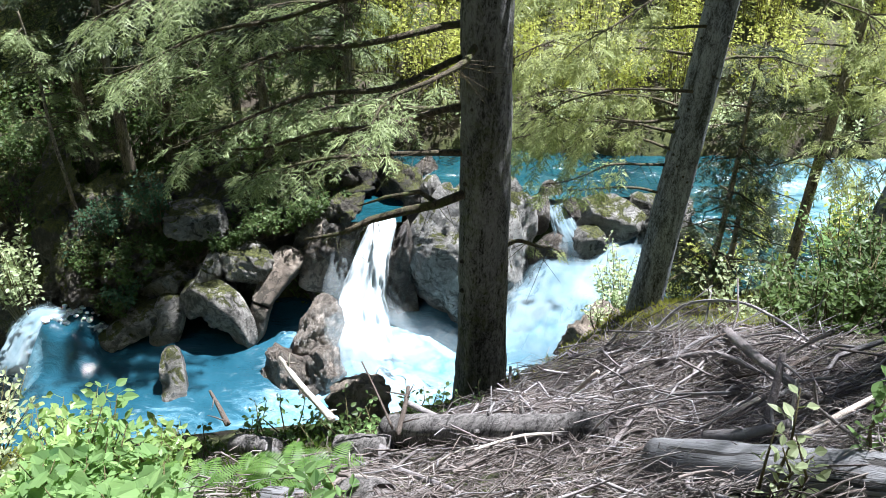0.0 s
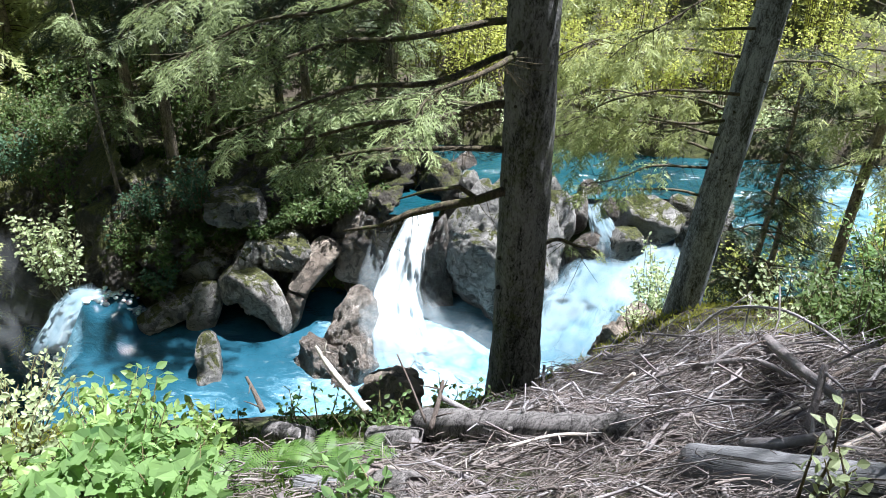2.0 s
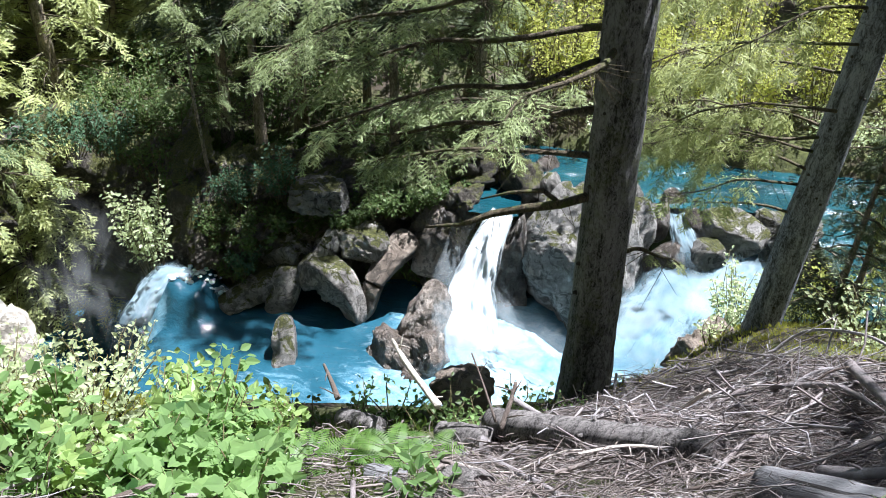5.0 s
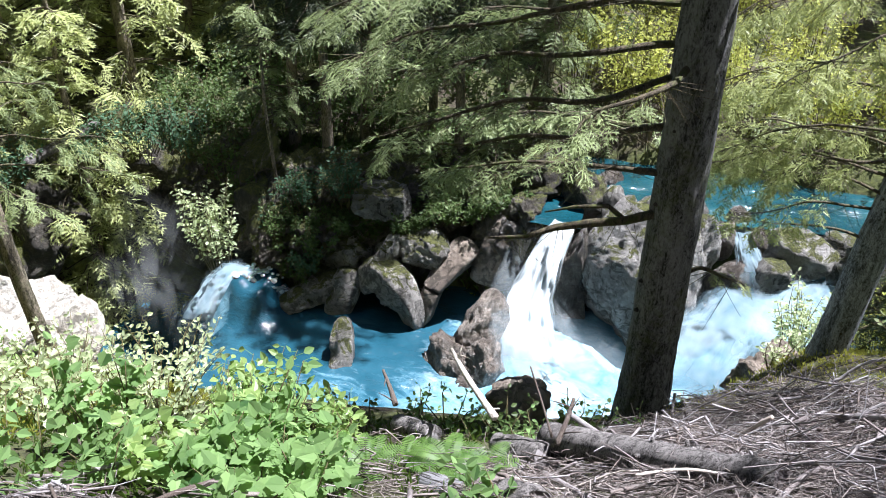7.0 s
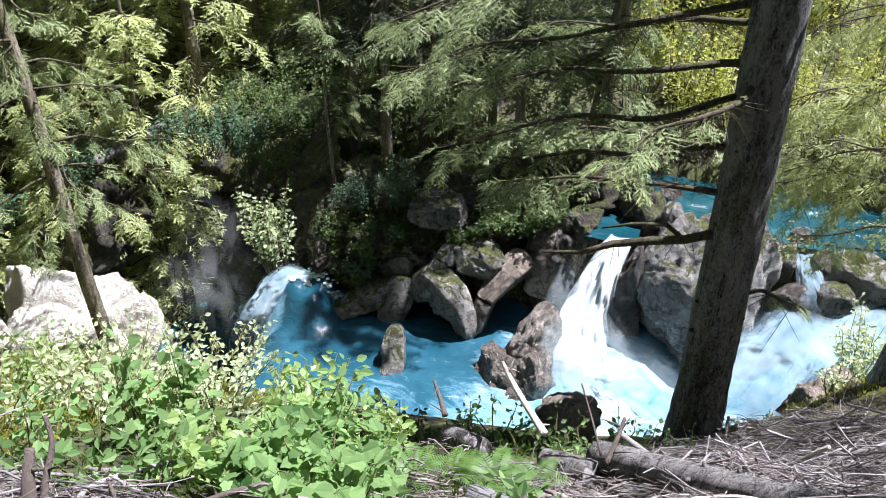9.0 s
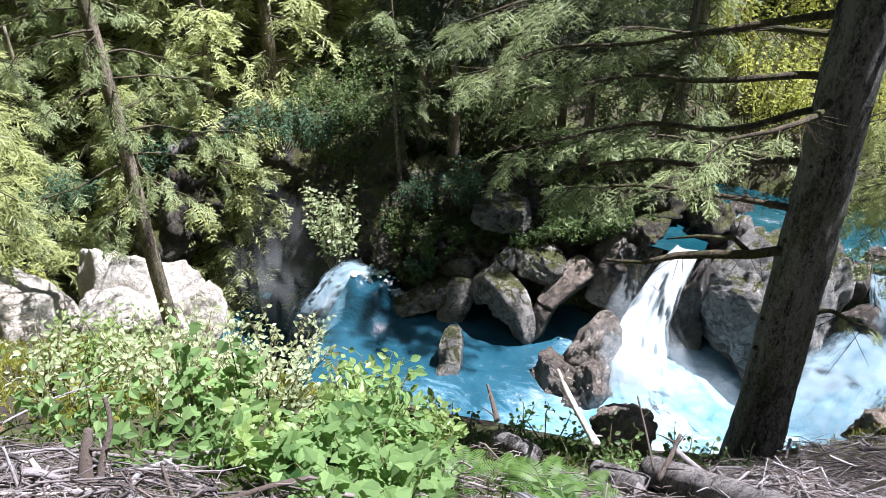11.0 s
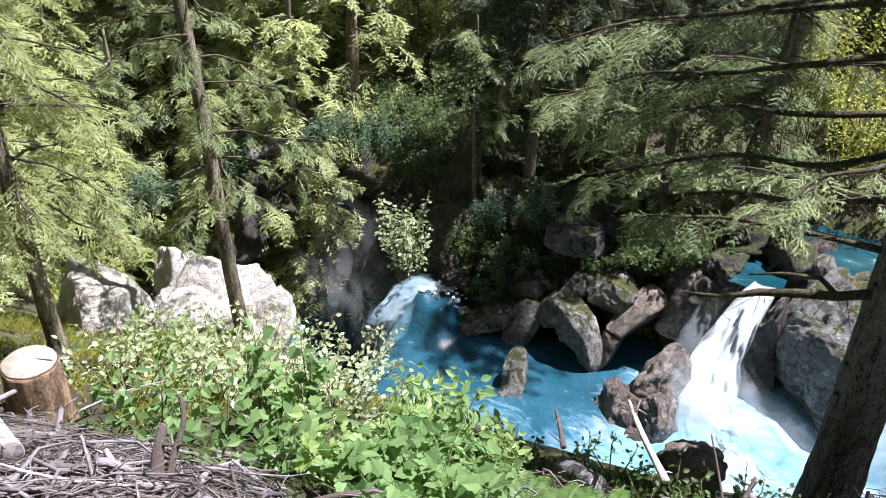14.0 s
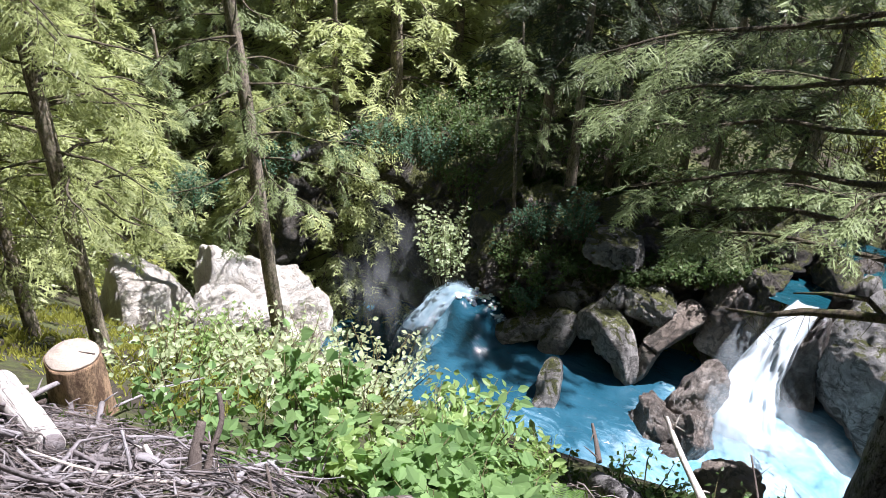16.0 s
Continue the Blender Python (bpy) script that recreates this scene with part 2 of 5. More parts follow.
def water_material(name, spots, deep_a, deep_b):
    """Milky blue meltwater with foam drifting from the foot of the falls."""
    n = Nodes(name, 0.12)
    where = n.world_place()
    sep = n.nt.nodes.new("ShaderNodeSeparateXYZ")
    n.link(where, sep.inputs[0])
    deep = n.ramp(n.noise(0.55, 5, 0.6, where=where), (0.35, deep_a), (0.65, deep_b))

    def near(x, y, r, k):
        d = n.nt.nodes.new("ShaderNodeVectorMath")
        d.operation = "DISTANCE"
        n.link(where, d.inputs[0])
        d.inputs[1].default_value = (x, y, 0.1)
        return n.math("MULTIPLY", n.math("SUBTRACT", 1.0, n.math("DIVIDE", d.outputs["Value"], r)), k)

    f = 0.0
    for x, y, r, k in spots:
        f = n.math("MAXIMUM", near(x, y, r, k), f)
    swirl = n.noise(1.6, 7, 0.65, (1.0, 2.2, 1.0), 1.8, where=where)
    foam = n.ramp(n.math("ADD", n.math("MULTIPLY", f, 0.62), n.math("MULTIPLY", swirl, 0.62)), (0.46, 0.0), (0.80, 1.0))
    churn = n.noise(1.1, 8, 0.7, distort=1.5, where=where)
    white = n.ramp(churn, (0.34, (0.05, 0.18, 0.26)), (0.5, (0.14, 0.28, 0.36)), (0.68, (0.36, 0.46, 0.52)))
    n.color(n.mix(foam, deep, white))
    n.link(n.math("ADD", n.math("MULTIPLY", foam, 0.5), 0.16), n.bsdf.inputs["Roughness"])
    h = n.math("ADD", n.noise(2.6, 6, 0.62, (1, 2.2, 1), 1.2, where=where), n.math("MULTIPLY", n.noise(12, 4, where=where), 0.3))
    n.bump(h, 0.45, 0.06)
    return n.mat


def fall_material(name, body, soft, top=0.03, grainy=2.6, foot=0.3, blue=(0.45, 0.65, 0.75), white=(0.88, 0.92, 0.94)):
    """Falling white water: body is how solid it is, soft how far its edges thin out to drops."""
    n = Nodes(name, 0.7)
    uv = n.add("ShaderNodeTexCoord").outputs["UV"]
    sep = n.nt.nodes.new("ShaderNodeSeparateXYZ")
    n.link(uv, sep.inputs[0])
    u, v = sep.outputs["X"], sep.outputs["Y"]
    streak = n.noise(1.0, 8, 0.66, (11, 3.5, 1), 1.2, where=uv)
    puff = n.noise(2.6, 7, 0.7, distort=0.6, where=n.world_place())
    edge = n.math("MULTIPLY", n.math("MULTIPLY", u, n.math("SUBTRACT", 1.0, u)), 4.0)
    grain = n.math("ADD", n.math("MULTIPLY", streak, 0.55), n.math("MULTIPLY", puff, 0.55))
    a = n.math("ADD", n.math("MULTIPLY", edge, 1.3), n.math("MULTIPLY", n.math("SUBTRACT", grain, 0.55), grainy))
    alpha = n.ramp(a, (0.02, 0.0), (0.02 + soft, body))
    alpha = n.math("MULTIPLY", alpha, n.ramp(v, (0.0, 0.0), (top, 1.0)))
    alpha = n.math("MULTIPLY", alpha, n.ramp(v, (1.0 - foot, 1.0), (1.0, 0.0)))
    alpha = n.math("POWER", alpha, 1.7)
    n.color(n.ramp(n.math("ADD", n.math("MULTIPLY", grain, 0.6), n.math("MULTIPLY", n.noise(1.5, 7, 0.7, distort=1.2, where=n.world_place()), 0.4)), (0.38, blue), (0.60, white)))
    n.bump(grain, 0.5, 0.12)
    # drops scatter light from all sides: normals turned up make backlit water look sunlit
    b = n.bsdf.inputs["Normal"].links[0].from_socket
    lift = n.nt.nodes.new("ShaderNodeVectorMath")
    lift.operation = "ADD"
    n.link(b, lift.inputs[0])
    lift.inputs[1].default_value = (0.0, 0.0, 1.8)
    unit = n.nt.nodes.new("ShaderNodeVectorMath")
    unit.operation = "NORMALIZE"
    n.link(lift.outputs[0], unit.inputs[0])
    n.link(unit.outputs[0], n.bsdf.inputs["Normal"])
    glow = n.add("ShaderNodeBsdfTranslucent", Color=(0.90, 0.95, 0.97, 1))
    clear = n.add("ShaderNodeBsdfTransparent")
    both, cut = n.add("ShaderNodeMixShader", Fac=0.45), n.add("ShaderNodeMixShader")
    n.link(n.bsdf.outputs[0], both.inputs[1])
    n.link(glow.outputs[0], both.inputs[2])
    n.link(alpha, cut.inputs["Fac"])
    n.link(clear.outputs[0], cut.inputs[1])
    n.link(both.outputs[0], cut.inputs[2])
    n.link(cut.outputs[0], n.out.inputs["Surface"])
    return n.mat


M_GROUND = ground_material()
M_WATER = water_material("meltwater", ((-0.8, 13.0, 3.0, 2.0), (1.4, 13.6, 2.8, 1.8), (3.4, 15.4, 3.2, 2.0), (-2.4, 11.3, 2.4, 0.85), (-8.35, 12.9, 0.9, 2.6), (-7.9, 13.6, 0.7, 2.6), (-7.3, 13.95, 0.6, 2.2), (-6.75, 13.75, 0.4, 1.4), (-4.9, 11.0, 1.8, 0.5)),
                         (0.007, 0.042, 0.064), (0.020, 0.080, 0.118))
M_RIVER = water_material("river_water", ((-1.4, 14.7, 1.3, 2.4), (9.5, 15.5, 4.5, 1.6), (2.4, 15.2, 1.3, 1.2)), (0.001, 0.018, 0.027), (0.008, 0.060, 0.078))
M_FALL = fall_material("white_water", 1.0, 0.8, 0.03, 1.0, 0.3, (0.42, 0.58, 0.66), (0.78, 0.83, 0.86))
_n = Nodes("froth", 0.6)
_n.color(_n.ramp(_n.noise(3.0, 6, 0.7, where=_n.world_place()), (0.35, (0.50, 0.66, 0.74)), (0.6, (0.86, 0.90, 0.92)))).bump(_n.noise(14, 6, 0.7, where=_n.world_place()), 0.8, 0.05)
_n.bsdf.inputs["Subsurface Weight"].default_value = 0.3
M_FROTH = _n.mat
M_SPRAY = fall_material("spray", 0.34, 1.4, 0.35, 2.2, 0.45, (0.40, 0.58, 0.68), (0.80, 0.86, 0.89))
M_VEIL = fall_material("thin_spray", 0.2, 1.4, 0.35, 1.3, 0.5, (0.32, 0.55, 0.68), (0.70, 0.80, 0.86))
M_MIST = fall_material("mist", 0.34, 1.7, 0.6, 0.15, 0.5, (0.7, 0.76, 0.78), (0.78, 0.82, 0.84))
M_RUN = fall_material("tumbling_water", 0.85, 1.4, 0.15, 2.2, 0.4, (0.045, 0.17, 0.24), (0.32, 0.42, 0.48))


# ---------------------------------------------------------------- builders
class Shape:
    """Collects vertices and faces for one mesh."""

    def __init__(self):
        self.v, self.f, self.uv = [], [], []

    def tube(self, pts, radii, sides=6, wobble=0.0, cap=True):
        pts = [Vector(p) for p in pts]
        base = len(self.v)
        ref = Vector((0.31, 0.77, 0.55))
        for i, p in enumerate(pts):
            d = (pts[min(i + 1, len(pts) - 1)] - pts[max(i - 1, 0)]).normalized()
            a = d.cross(ref if abs(d.dot(ref)) < 0.9 else Vector((1, 0, 0))).normalized()
            b = d.cross(a)
            for k in range(sides):
                t = 2 * math.pi * k / sides
                q = a * math.cos(t) + b * math.sin(t)
                r = radii[i]
                if wobble:
                    r *= 1 + wobble * noise.noise(p * 3.0 + q * 2.0)
                self.v.append(p + q * r)
        for i in range(len(pts) - 1):
            for k in range(sides):
                k2 = (k + 1) % sides
                o = base + i * sides
                self.f.append((o + k, o + k2, o + sides + k2, o + sides + k))
        if cap:
            self.f.append(tuple(base + k for k in reversed(range(sides))))
            self.f.append(tuple(base + (len(pts) - 1) * sides + k for k in range(sides)))
        return self

    def poly(self, *pts):
        o = len(self.v)
        self.v.extend(pts)
        self.f.append(tuple(range(o, o + len(pts))))

    def mesh(self, name, mat, smooth=True):
        me = bpy.data.meshes.new(name)
        me.from_pydata([tuple(p) for p in self.v], [], self.f)
        if self.uv:
            lay = me.uv_layers.new()
            idx = np.empty(len(me.loops), dtype=np.int32)
            me.loops.foreach_get("vertex_index", idx)
            lay.data.foreach_set("uv", np.array(self.uv, dtype=np.float32)[idx].ravel())
        me.materials.append(mat)
        if smooth:
            me.shade_smooth()
        return me


def part(name, shape, mat, parent, label="", smooth=True):
    ob = new(name, shape.mesh(name, mat, smooth))
    ob.parent = parent
    if label:
        ob["label"] = label
    return ob


def thing(name, at=(0, 0, 0), label="", category="", group="", kind=""):
    ob = new(name)
    ob.location = at
    return tagged(ob, label, category, group, kind)


def smooth_step(a, b, x):
    t = np.clip((x - a) / (b - a), 0, 1)
    return t * t * (3 - 2 * t)


def bank_edge(x):
    return np.interp(x, [-16, -12, -9, -6, -1.0, 0.8, 2.2, 3.2, 5, 8, 14], [9.6, 10.0, 10.2, 8.4, 7.5, 8.3, 9.8, 11.4, 13.2, 16.5, 17.5])


def far_shore(x):
    return np.interp(x, [-18, -13, -10.5, -9, -7.2, -5, -3.2, -1.2, -0.5, 3, 6, 12], [17, 17.5, 17.8, 16.2, 13.9, 14.6, 15.2, 14.7, 15.4, 15.9, 15.6, 14.4])


def height(x, y):
    """Height of the ground over the plan."""
    x, y = np.asarray(x, float), np.asarray(y, float)
    bank = 9.35 - 0.70 * np.clip(y, -6, 40) + np.where(x > 0, 0.34, 0.19) * np.clip(x, -14, 6)
    bank = bank + 0.45 * np.exp(-((x - 3.0) / 1.5) ** 2 - ((y - 10.2) / 1.6) ** 2) + 0.4 * np.exp(-((x + 9.2) / 1.6) ** 2 - ((y - 9.4) / 1.2) ** 2)
    bed = -1.2 - 3.6 * smooth_step(-8.3, -10.5, x)
    edge = bank_edge(x)
    z = bank + (bed - bank) * smooth_step(edge, edge + 2.3, y)
    shore = far_shore(x)
    top = 1.5 + 1.2 * smooth_step(-2.2, -1.0, x) + 0.06 * (y - shore) + 0.45 * np.clip(y - 28, 0, 60)
    river = 2.0
    ch = smooth_step(-1.9, -1.0, x) * smooth_step(18.3, 17.3, y) * smooth_step(np.where(x < -0.8, 14.0, 15.0), np.where(x < -0.8, 14.9, 15.7), y)
    top = top + (river - top) * ch
    far = smooth_step(shore - 0.4, shore + 0.9, y)
    z = z + (top - z) * far
    return z


def bumpy(x, y):
    return 0.10 * noise.noise((x * 0.9, y * 0.9, 0)) + 0.05 * noise.noise((x * 2.7, y * 2.7, 4))


def ground_z(x, y):
    return float(height(x, y)) + bumpy(x, y)


def build_ground():
    def lines(lo, hi, step):
        mid = list(np.arange(lo, hi, step))
        out, d, v = [], step, hi
        while v < 700:
            out.append(v)
            d *= 1.35
            v += d
        neg, d, v = [], step, lo
        while v > -700:
            d *= 1.35
            v -= d
            neg.append(v)
        return neg[::-1] + mid + out

    xs, ys = lines(-17, 12, 0.2), lines(-1.5, 24, 0.2)
    s = Shape()
    X, Y = np.meshgrid(xs, ys)
    Z = height(X, Y)
    for j, y in enumerate(ys):
        for i, x in enumerate(xs):
            s.v.append((x, y, Z[j, i] + bumpy(x, y)))
    w = len(xs)
    for j in range(len(ys) - 1):
        for i in range(w - 1):
            o = j * w + i
            s.f.append((o, o + 1, o + w + 1, o + w))
    ob = new("ground", s.mesh("ground", M_GROUND))
    tagged(ob, "forest floor of brown needles, earth and moss falling to the torrent", "ground", kind="structure")


def build_rock(name, at, size, seed, mat, label, turn=0.0, cuts=14, rough=0.16, detail=4, tilt=(0, 0), category="rock", group="", keep=0.94, faces=(), crack=0.12):
    rnd = random.Random(seed)
    bm = bmesh.new()
    bmesh.ops.create_icosphere(bm, subdivisions=detail, radius=1.0)
    planes = []
    for _ in range(cuts):
        d = Vector((rnd.gauss(0, 1), rnd.gauss(0, 1), rnd.gauss(0, 0.8))).normalized()
        planes.append((d, rnd.uniform(0.5, 0.84)))
    planes += [(Vector(d).normalized(), k) for d, k in faces]
    off = Vector((seed * 3.1, seed * 1.7, seed * 0.9))
    e = Euler((radians(tilt[0]), radians(tilt[1]), radians(turn))).to_matrix()
    for v in bm.verts:
        p = v.co.copy()
        for d, k in planes:
            over = p.dot(d) - k
            if over > 0:
                p -= d * over * keep
        n = p.normalized()
        p += n * (rough * 1.5 * noise.fractal(p * 1.6 + off, 1.0, 2.0, 3) + rough * 0.5 * noise.fractal(p * 6 + off, 0.8, 2.0, 4))
        crev = abs(noise.fractal(p * 1.9 + off * 1.3, 0.9, 2.0, 3))
        p -= n * crack * max(0.0, 1 - crev / 0.13)
        p = Vector((p.x * size[0], p.y * size[1], p.z * size[2])) / 0.82
        v.co = e @ p
    me = bpy.data.meshes.new(name)
    bm.to_mesh(me)
    bm.free()
    me.materials.append(mat)
    me.shade_smooth()
    ob = new(name, me)
    ob.location = at
    return tagged(ob, label, category, group)


def build_arm(line, seed, mat, label, flute=0.10, flat=1.0, category="rock", group=""):
    """A water-carved limb of rock: line holds x, y, z and radius along its length."""
    n, sides = 44, 40
    ts = np.linspace(0, 1, len(line))
    c = Vector(line[len(line) // 2][:3])
    fine = []
    for i in range(n + 1):
        t = i / n
        v = [sum(float(np.interp(min(1, max(0, t + d)), ts, [p[k] for p in line])) for d in (-0.07, 0, 0.07)) / 3 for k in range(4)]
        end = math.sqrt(max(0.0, 1 - max(0.0, 1 - min(t, 1 - t) / 0.16) ** 2))
        fine.append((Vector(v[:3]) - c, v[3] * end + 0.004))
    s = Shape().tube([p for p, _ in fine], [r for _, r in fine], sides)
    off = Vector((seed * 2.3, seed * 1.1, seed * 0.7))
    rnd = random.Random(seed)
    cuts = [Vector((rnd.gauss(0, 1), rnd.gauss(0, 1), rnd.gauss(0, 1))).normalized() for _ in range(12)]
    for i, v in enumerate(s.v):
        p, r = fine[min(i // sides, n)]
        q = v - p
        q.y *= flat
        d = q.normalized() if q.length > 1e-6 else Vector((0, 0, 1))
        k = 0.55 * noise.fractal(v * 1.3 + off, 1.0, 2.0, 2) + 0.16 * noise.fractal(v * 3.6 + off, 0.9, 2.0, 3)
        for f in cuts:
            over = d.dot(f) + k - 0.5
            if over > 0:
                k -= over * 0.9
        ridge = abs(noise.noise(Vector((v.x * 3.2, v.y * 3.2, v.z * 1.5)) + off))
        s.v[i] = p + q + d * r * (k - flute * 4 * max(0.0, 0.12 - ridge))
    ob = new("rock", s.mesh("rock", mat))
    ob.location = c
    return tagged(ob, label, category, group)


# ---------------------------------------------------------------- ground and water
build_ground()


def water_sheet(name, xs, ys, label, level, mat, keep=None):
    s = Shape()
    for y in ys:
        for x in xs:
            z = level(x, y) + 0.05 * noise.noise((x * 1.4, y * 2.2, 3)) + 0.02 * noise.noise((x * 4, y * 5, 7))
            s.v.append((x, y, z))
    w = len(xs)
    for j in range(len(ys) - 1):
        for i in range(w - 1):
            o = j * w + i
            if keep is None or keep(xs[i], ys[j]):
                s.f.append((o, o + 1, o + w + 1, o + w))
    ob = new(name, s.mesh(name, mat))
    return tagged(ob, label, "water", kind="structure")


def pool_level(x, y):
    """The pool rises into the foaming cascade on its upstream side and pours over a sill on the other."""
    up = 1.55 * float(smooth_step(1.5, 4.6, x)) * float(smooth_step(12.6, 15.6, y))
    foam = 0.16 * math.exp(-((x + 0.7) ** 2 + (y - 13.0) ** 2) / 1.6) + 0.10 * up
    boil = foam * (0.6 + noise.noise((x * 2.3, y * 2.3, 1)) + 0.6 * noise.noise((x * 6, y * 6, 2)))
    ridge = float(smooth_step(-6.5, -7.1, x)) * float(smooth_step(12.5, 13.3, y)) * float(smooth_step(14.6, 13.9, y))
    hump = ridge * (0.62 + 0.22 * noise.noise((x * 2.2, y * 2.2, 4)) + 0.16 * noise.noise((x * 5.5, y * 5.5, 9)) * float(smooth_step(-7.2, -8.0, x) + smooth_step(13.3, 13.8, y)))
    down = -3.2 * float(smooth_step(-7.5, -9.8, x))
    return up + boil + hump + down


def river_level(x, y):
    return 2.42 + 0.05 * noise.noise((x * 0.9, y * 2.6, 5)) + 0.10 * float(smooth_step(6, 14, x))


water_sheet("water_pool", np.arange(-12.5, 5.3, 0.1), np.arange(9.0, 17.4, 0.1), "milky turquoise meltwater pool streaked with white foam", pool_level, M_WATER)
water_sheet("water_upstream", np.arange(-1.8, 24, 0.14), np.arange(12.4, 18.2, 0.12), "fast blue-green river sliding towards the falls", river_level, M_RIVER, lambda x, y: y > 15.75 or (x < -0.85 and y > 14.55) or (1.95 < x < 2.8 and y > 15.6) or x > 4.9)


def build_fall(name, lip_a, lip_b, foot_a, foot_b, mat, seed, label, bow=0.25, rows=50, cols=36, lean=0.85, parent=None):
    """A curtain of water that leaves its lip level and falls in a curve."""
    s = Shape()
    a, b, c, d = Vector(lip_a), Vector(lip_b), Vector(foot_a), Vector(foot_b)
    for i in range(rows + 1):
        t = i / rows
        for k in range(cols + 1):
            u = k / cols
            p, q = a.lerp(b, u), c.lerp(d, u)
            g = p.lerp(q, t ** lean)
            g.z = p.z + (q.z - p.z) * (0.15 * t + 0.85 * t * t)
            g += Vector((0, -1, 0.2)) * bow * math.sin(math.pi * u) * (0.4 + t)
            g += Vector((0, -1, 0)) * (0.13 * noise.noise((u * 7 + seed, t * 1.7, seed)) * (0.3 + t) + 0.05 * noise.noise((u * 22 + seed, t * 4, seed)))
            s.v.append(g)
            s.uv.append((u, t))
    w = cols + 1
    for i in range(rows):
        for k in range(cols):
            o = i * w + k
            s.f.append((o, o + 1, o + w + 1, o + w))
    return part(name, s, mat, parent, label)


def build_plume(name, line, mat, seed, parent, bulge=0.5, rows=70, cols=44, rough=0.16):
    """White water that leaves its lip as a jet, bends and opens into a cloud of spray: line holds x, y, z and half width down its length."""
    s = Shape()
    ts = np.linspace(0, 1, len(line))
    for i in range(rows + 1):
        t = i / rows
        x, y, z, w = (float(np.interp(t, ts, [p[k] for p in line])) for k in range(4))
        for k in range(cols + 1):
            u = k / cols
            a = (u - 0.5) * math.pi
            n = noise.fractal((u * 3.0 + seed, t * 2.2 - 1.5 * u * u, seed), 0.8, 2.0, 4)
            g = Vector((x + w * math.sin(a), y - bulge * w * math.cos(a), z))
            g += Vector((0.5 * math.sin(a), -1, 0.35)) * rough * n * (0.25 + 1.2 * t)
            s.v.append(g)
            s.uv.append((u, t))
    w = cols + 1
    for i in range(rows):
        for k in range(cols):
            o = i * w + k
            s.f.append((o, o + 1, o + w + 1, o + w))
    return part(name, s, mat, parent)


fall = thing("waterfall", (0, 0, 0), "white plunging waterfall between a dark cliff and a boulder", "waterfall")
build_plume("curtain", ((-1.72, 14.78, 2.30, 0.30), (-1.82, 14.5, 1.7, 0.42), (-1.9, 14.1, 0.9, 0.52), (-1.85, 13.7, 0.0, 0.6)), M_SPRAY, 1, fall, 0.25)
build_plume("jet", ((-1.14, 14.75, 2.50, 0.2), (-1.18, 14.5, 2.42, 0.27), (-1.36, 14.25, 1.9, 0.32), (-1.55, 13.95, 1.15, 0.42), (-1.52, 13.5, 0.5, 0.6), (-1.35, 12.9, -0.1, 0.8)), M_FALL, 5, fall, 0.55)
build_plume("spray_cloud", ((-1.55, 14.0, 1.5, 0.4), (-1.45, 13.6, 1.1, 0.85), (-1.3, 13.0, 0.6, 1.15), (-1.15, 12.2, -0.1, 1.45)), M_SPRAY, 9, fall, 0.35, rough=0.3)
build_plume("spray_cloud", ((-0.9, 13.9, 0.85, 0.5), (-0.6, 13.5, 0.6, 0.9), (-0.4, 12.9, 0.25, 1.2), (-0.3, 12.3, -0.15, 1.4)), M_VEIL, 10, fall, 0.3, rough=0.3)

build_plume("spray_cloud", ((-0.7, 13.7, 1.1, 0.3), (-0.3, 13.3, 0.75, 0.7), (0.0, 12.8, 0.3, 0.95), (0.2, 12.4, -0.2, 1.0)), M_VEIL, 14, fall, 0.3, rough=0.3)

cascade = thing("cascade", (0, 0, 0), "white foaming side cascade tumbling over dark stones", "waterfall")
build_plume("upper_run", ((2.25, 15.95, 2.46, 0.22), (2.35, 15.6, 2.3, 0.24), (2.5, 15.2, 1.9, 0.26), (2.65, 14.8, 1.6, 0.5)), M_RUN, 13, cascade, 0.4)
build_plume("lower_run", ((2.75, 15.0, 1.62, 0.55), (2.7, 14.6, 1.45, 1.0), (2.4, 14.1, 1.0, 1.25), (2.0, 13.4, 0.4, 1.3), (1.6, 12.8, -0.05, 1.3)), M_RUN, 17, cascade, 0.25, rough=0.3)
build_plume("side_run", ((3.9, 15.3, 1.85, 0.45), (3.6, 14.8, 1.55, 0.7), (3.2, 14.2, 1.15, 0.9), (2.7, 13.4, 0.5, 0.9)), M_RUN, 21, cascade, 0.25, rough=0.3)
build_plume("spray_cloud", ((2.8, 14.6, 1.75, 0.6), (2.6, 14.2, 1.35, 1.1), (2.2, 13.6, 0.8, 1.4), (1.7, 12.9, 0.1, 1.4)), M_VEIL, 33, cascade, 0.3, rough=0.35)

outflow = thing("outflow_wave", (0, 0, 0), "white breaking wave where the pool pours into the gorge", "waterfall")
rnd = random.Random(8)
froth = bmesh.new()
for i in range(150):
    k = rnd.random()
    x, y = (-7.15 - 1.5 * k + rnd.gauss(0, 0.10), 13.85 - 1.1 * k * rnd.random() + rnd.gauss(0, 0.08)) if i % 3 else (rnd.uniform(-7.7, -6.6), 13.8 + rnd.gauss(0, 0.10))
    r = rnd.uniform(0.02, 0.06)
    got = bmesh.ops.create_icosphere(froth, subdivisions=2, radius=r)
    for v in got["verts"]:
        q = v.co * (1 + 0.5 * noise.noise(v.co * 9 + Vector((i, 0, 0))))
        v.co = Vector((x + q.x * 1.4, y + q.y * 1.2, pool_level(x, y) + q.z * 0.8 + 0.02))
me = bpy.data.meshes.new("froth")
froth.to_mesh(me)
froth.free()
me.materials.append(M_FROTH)
me.shade_smooth()
crest = new("froth", me)
crest.parent = outflow
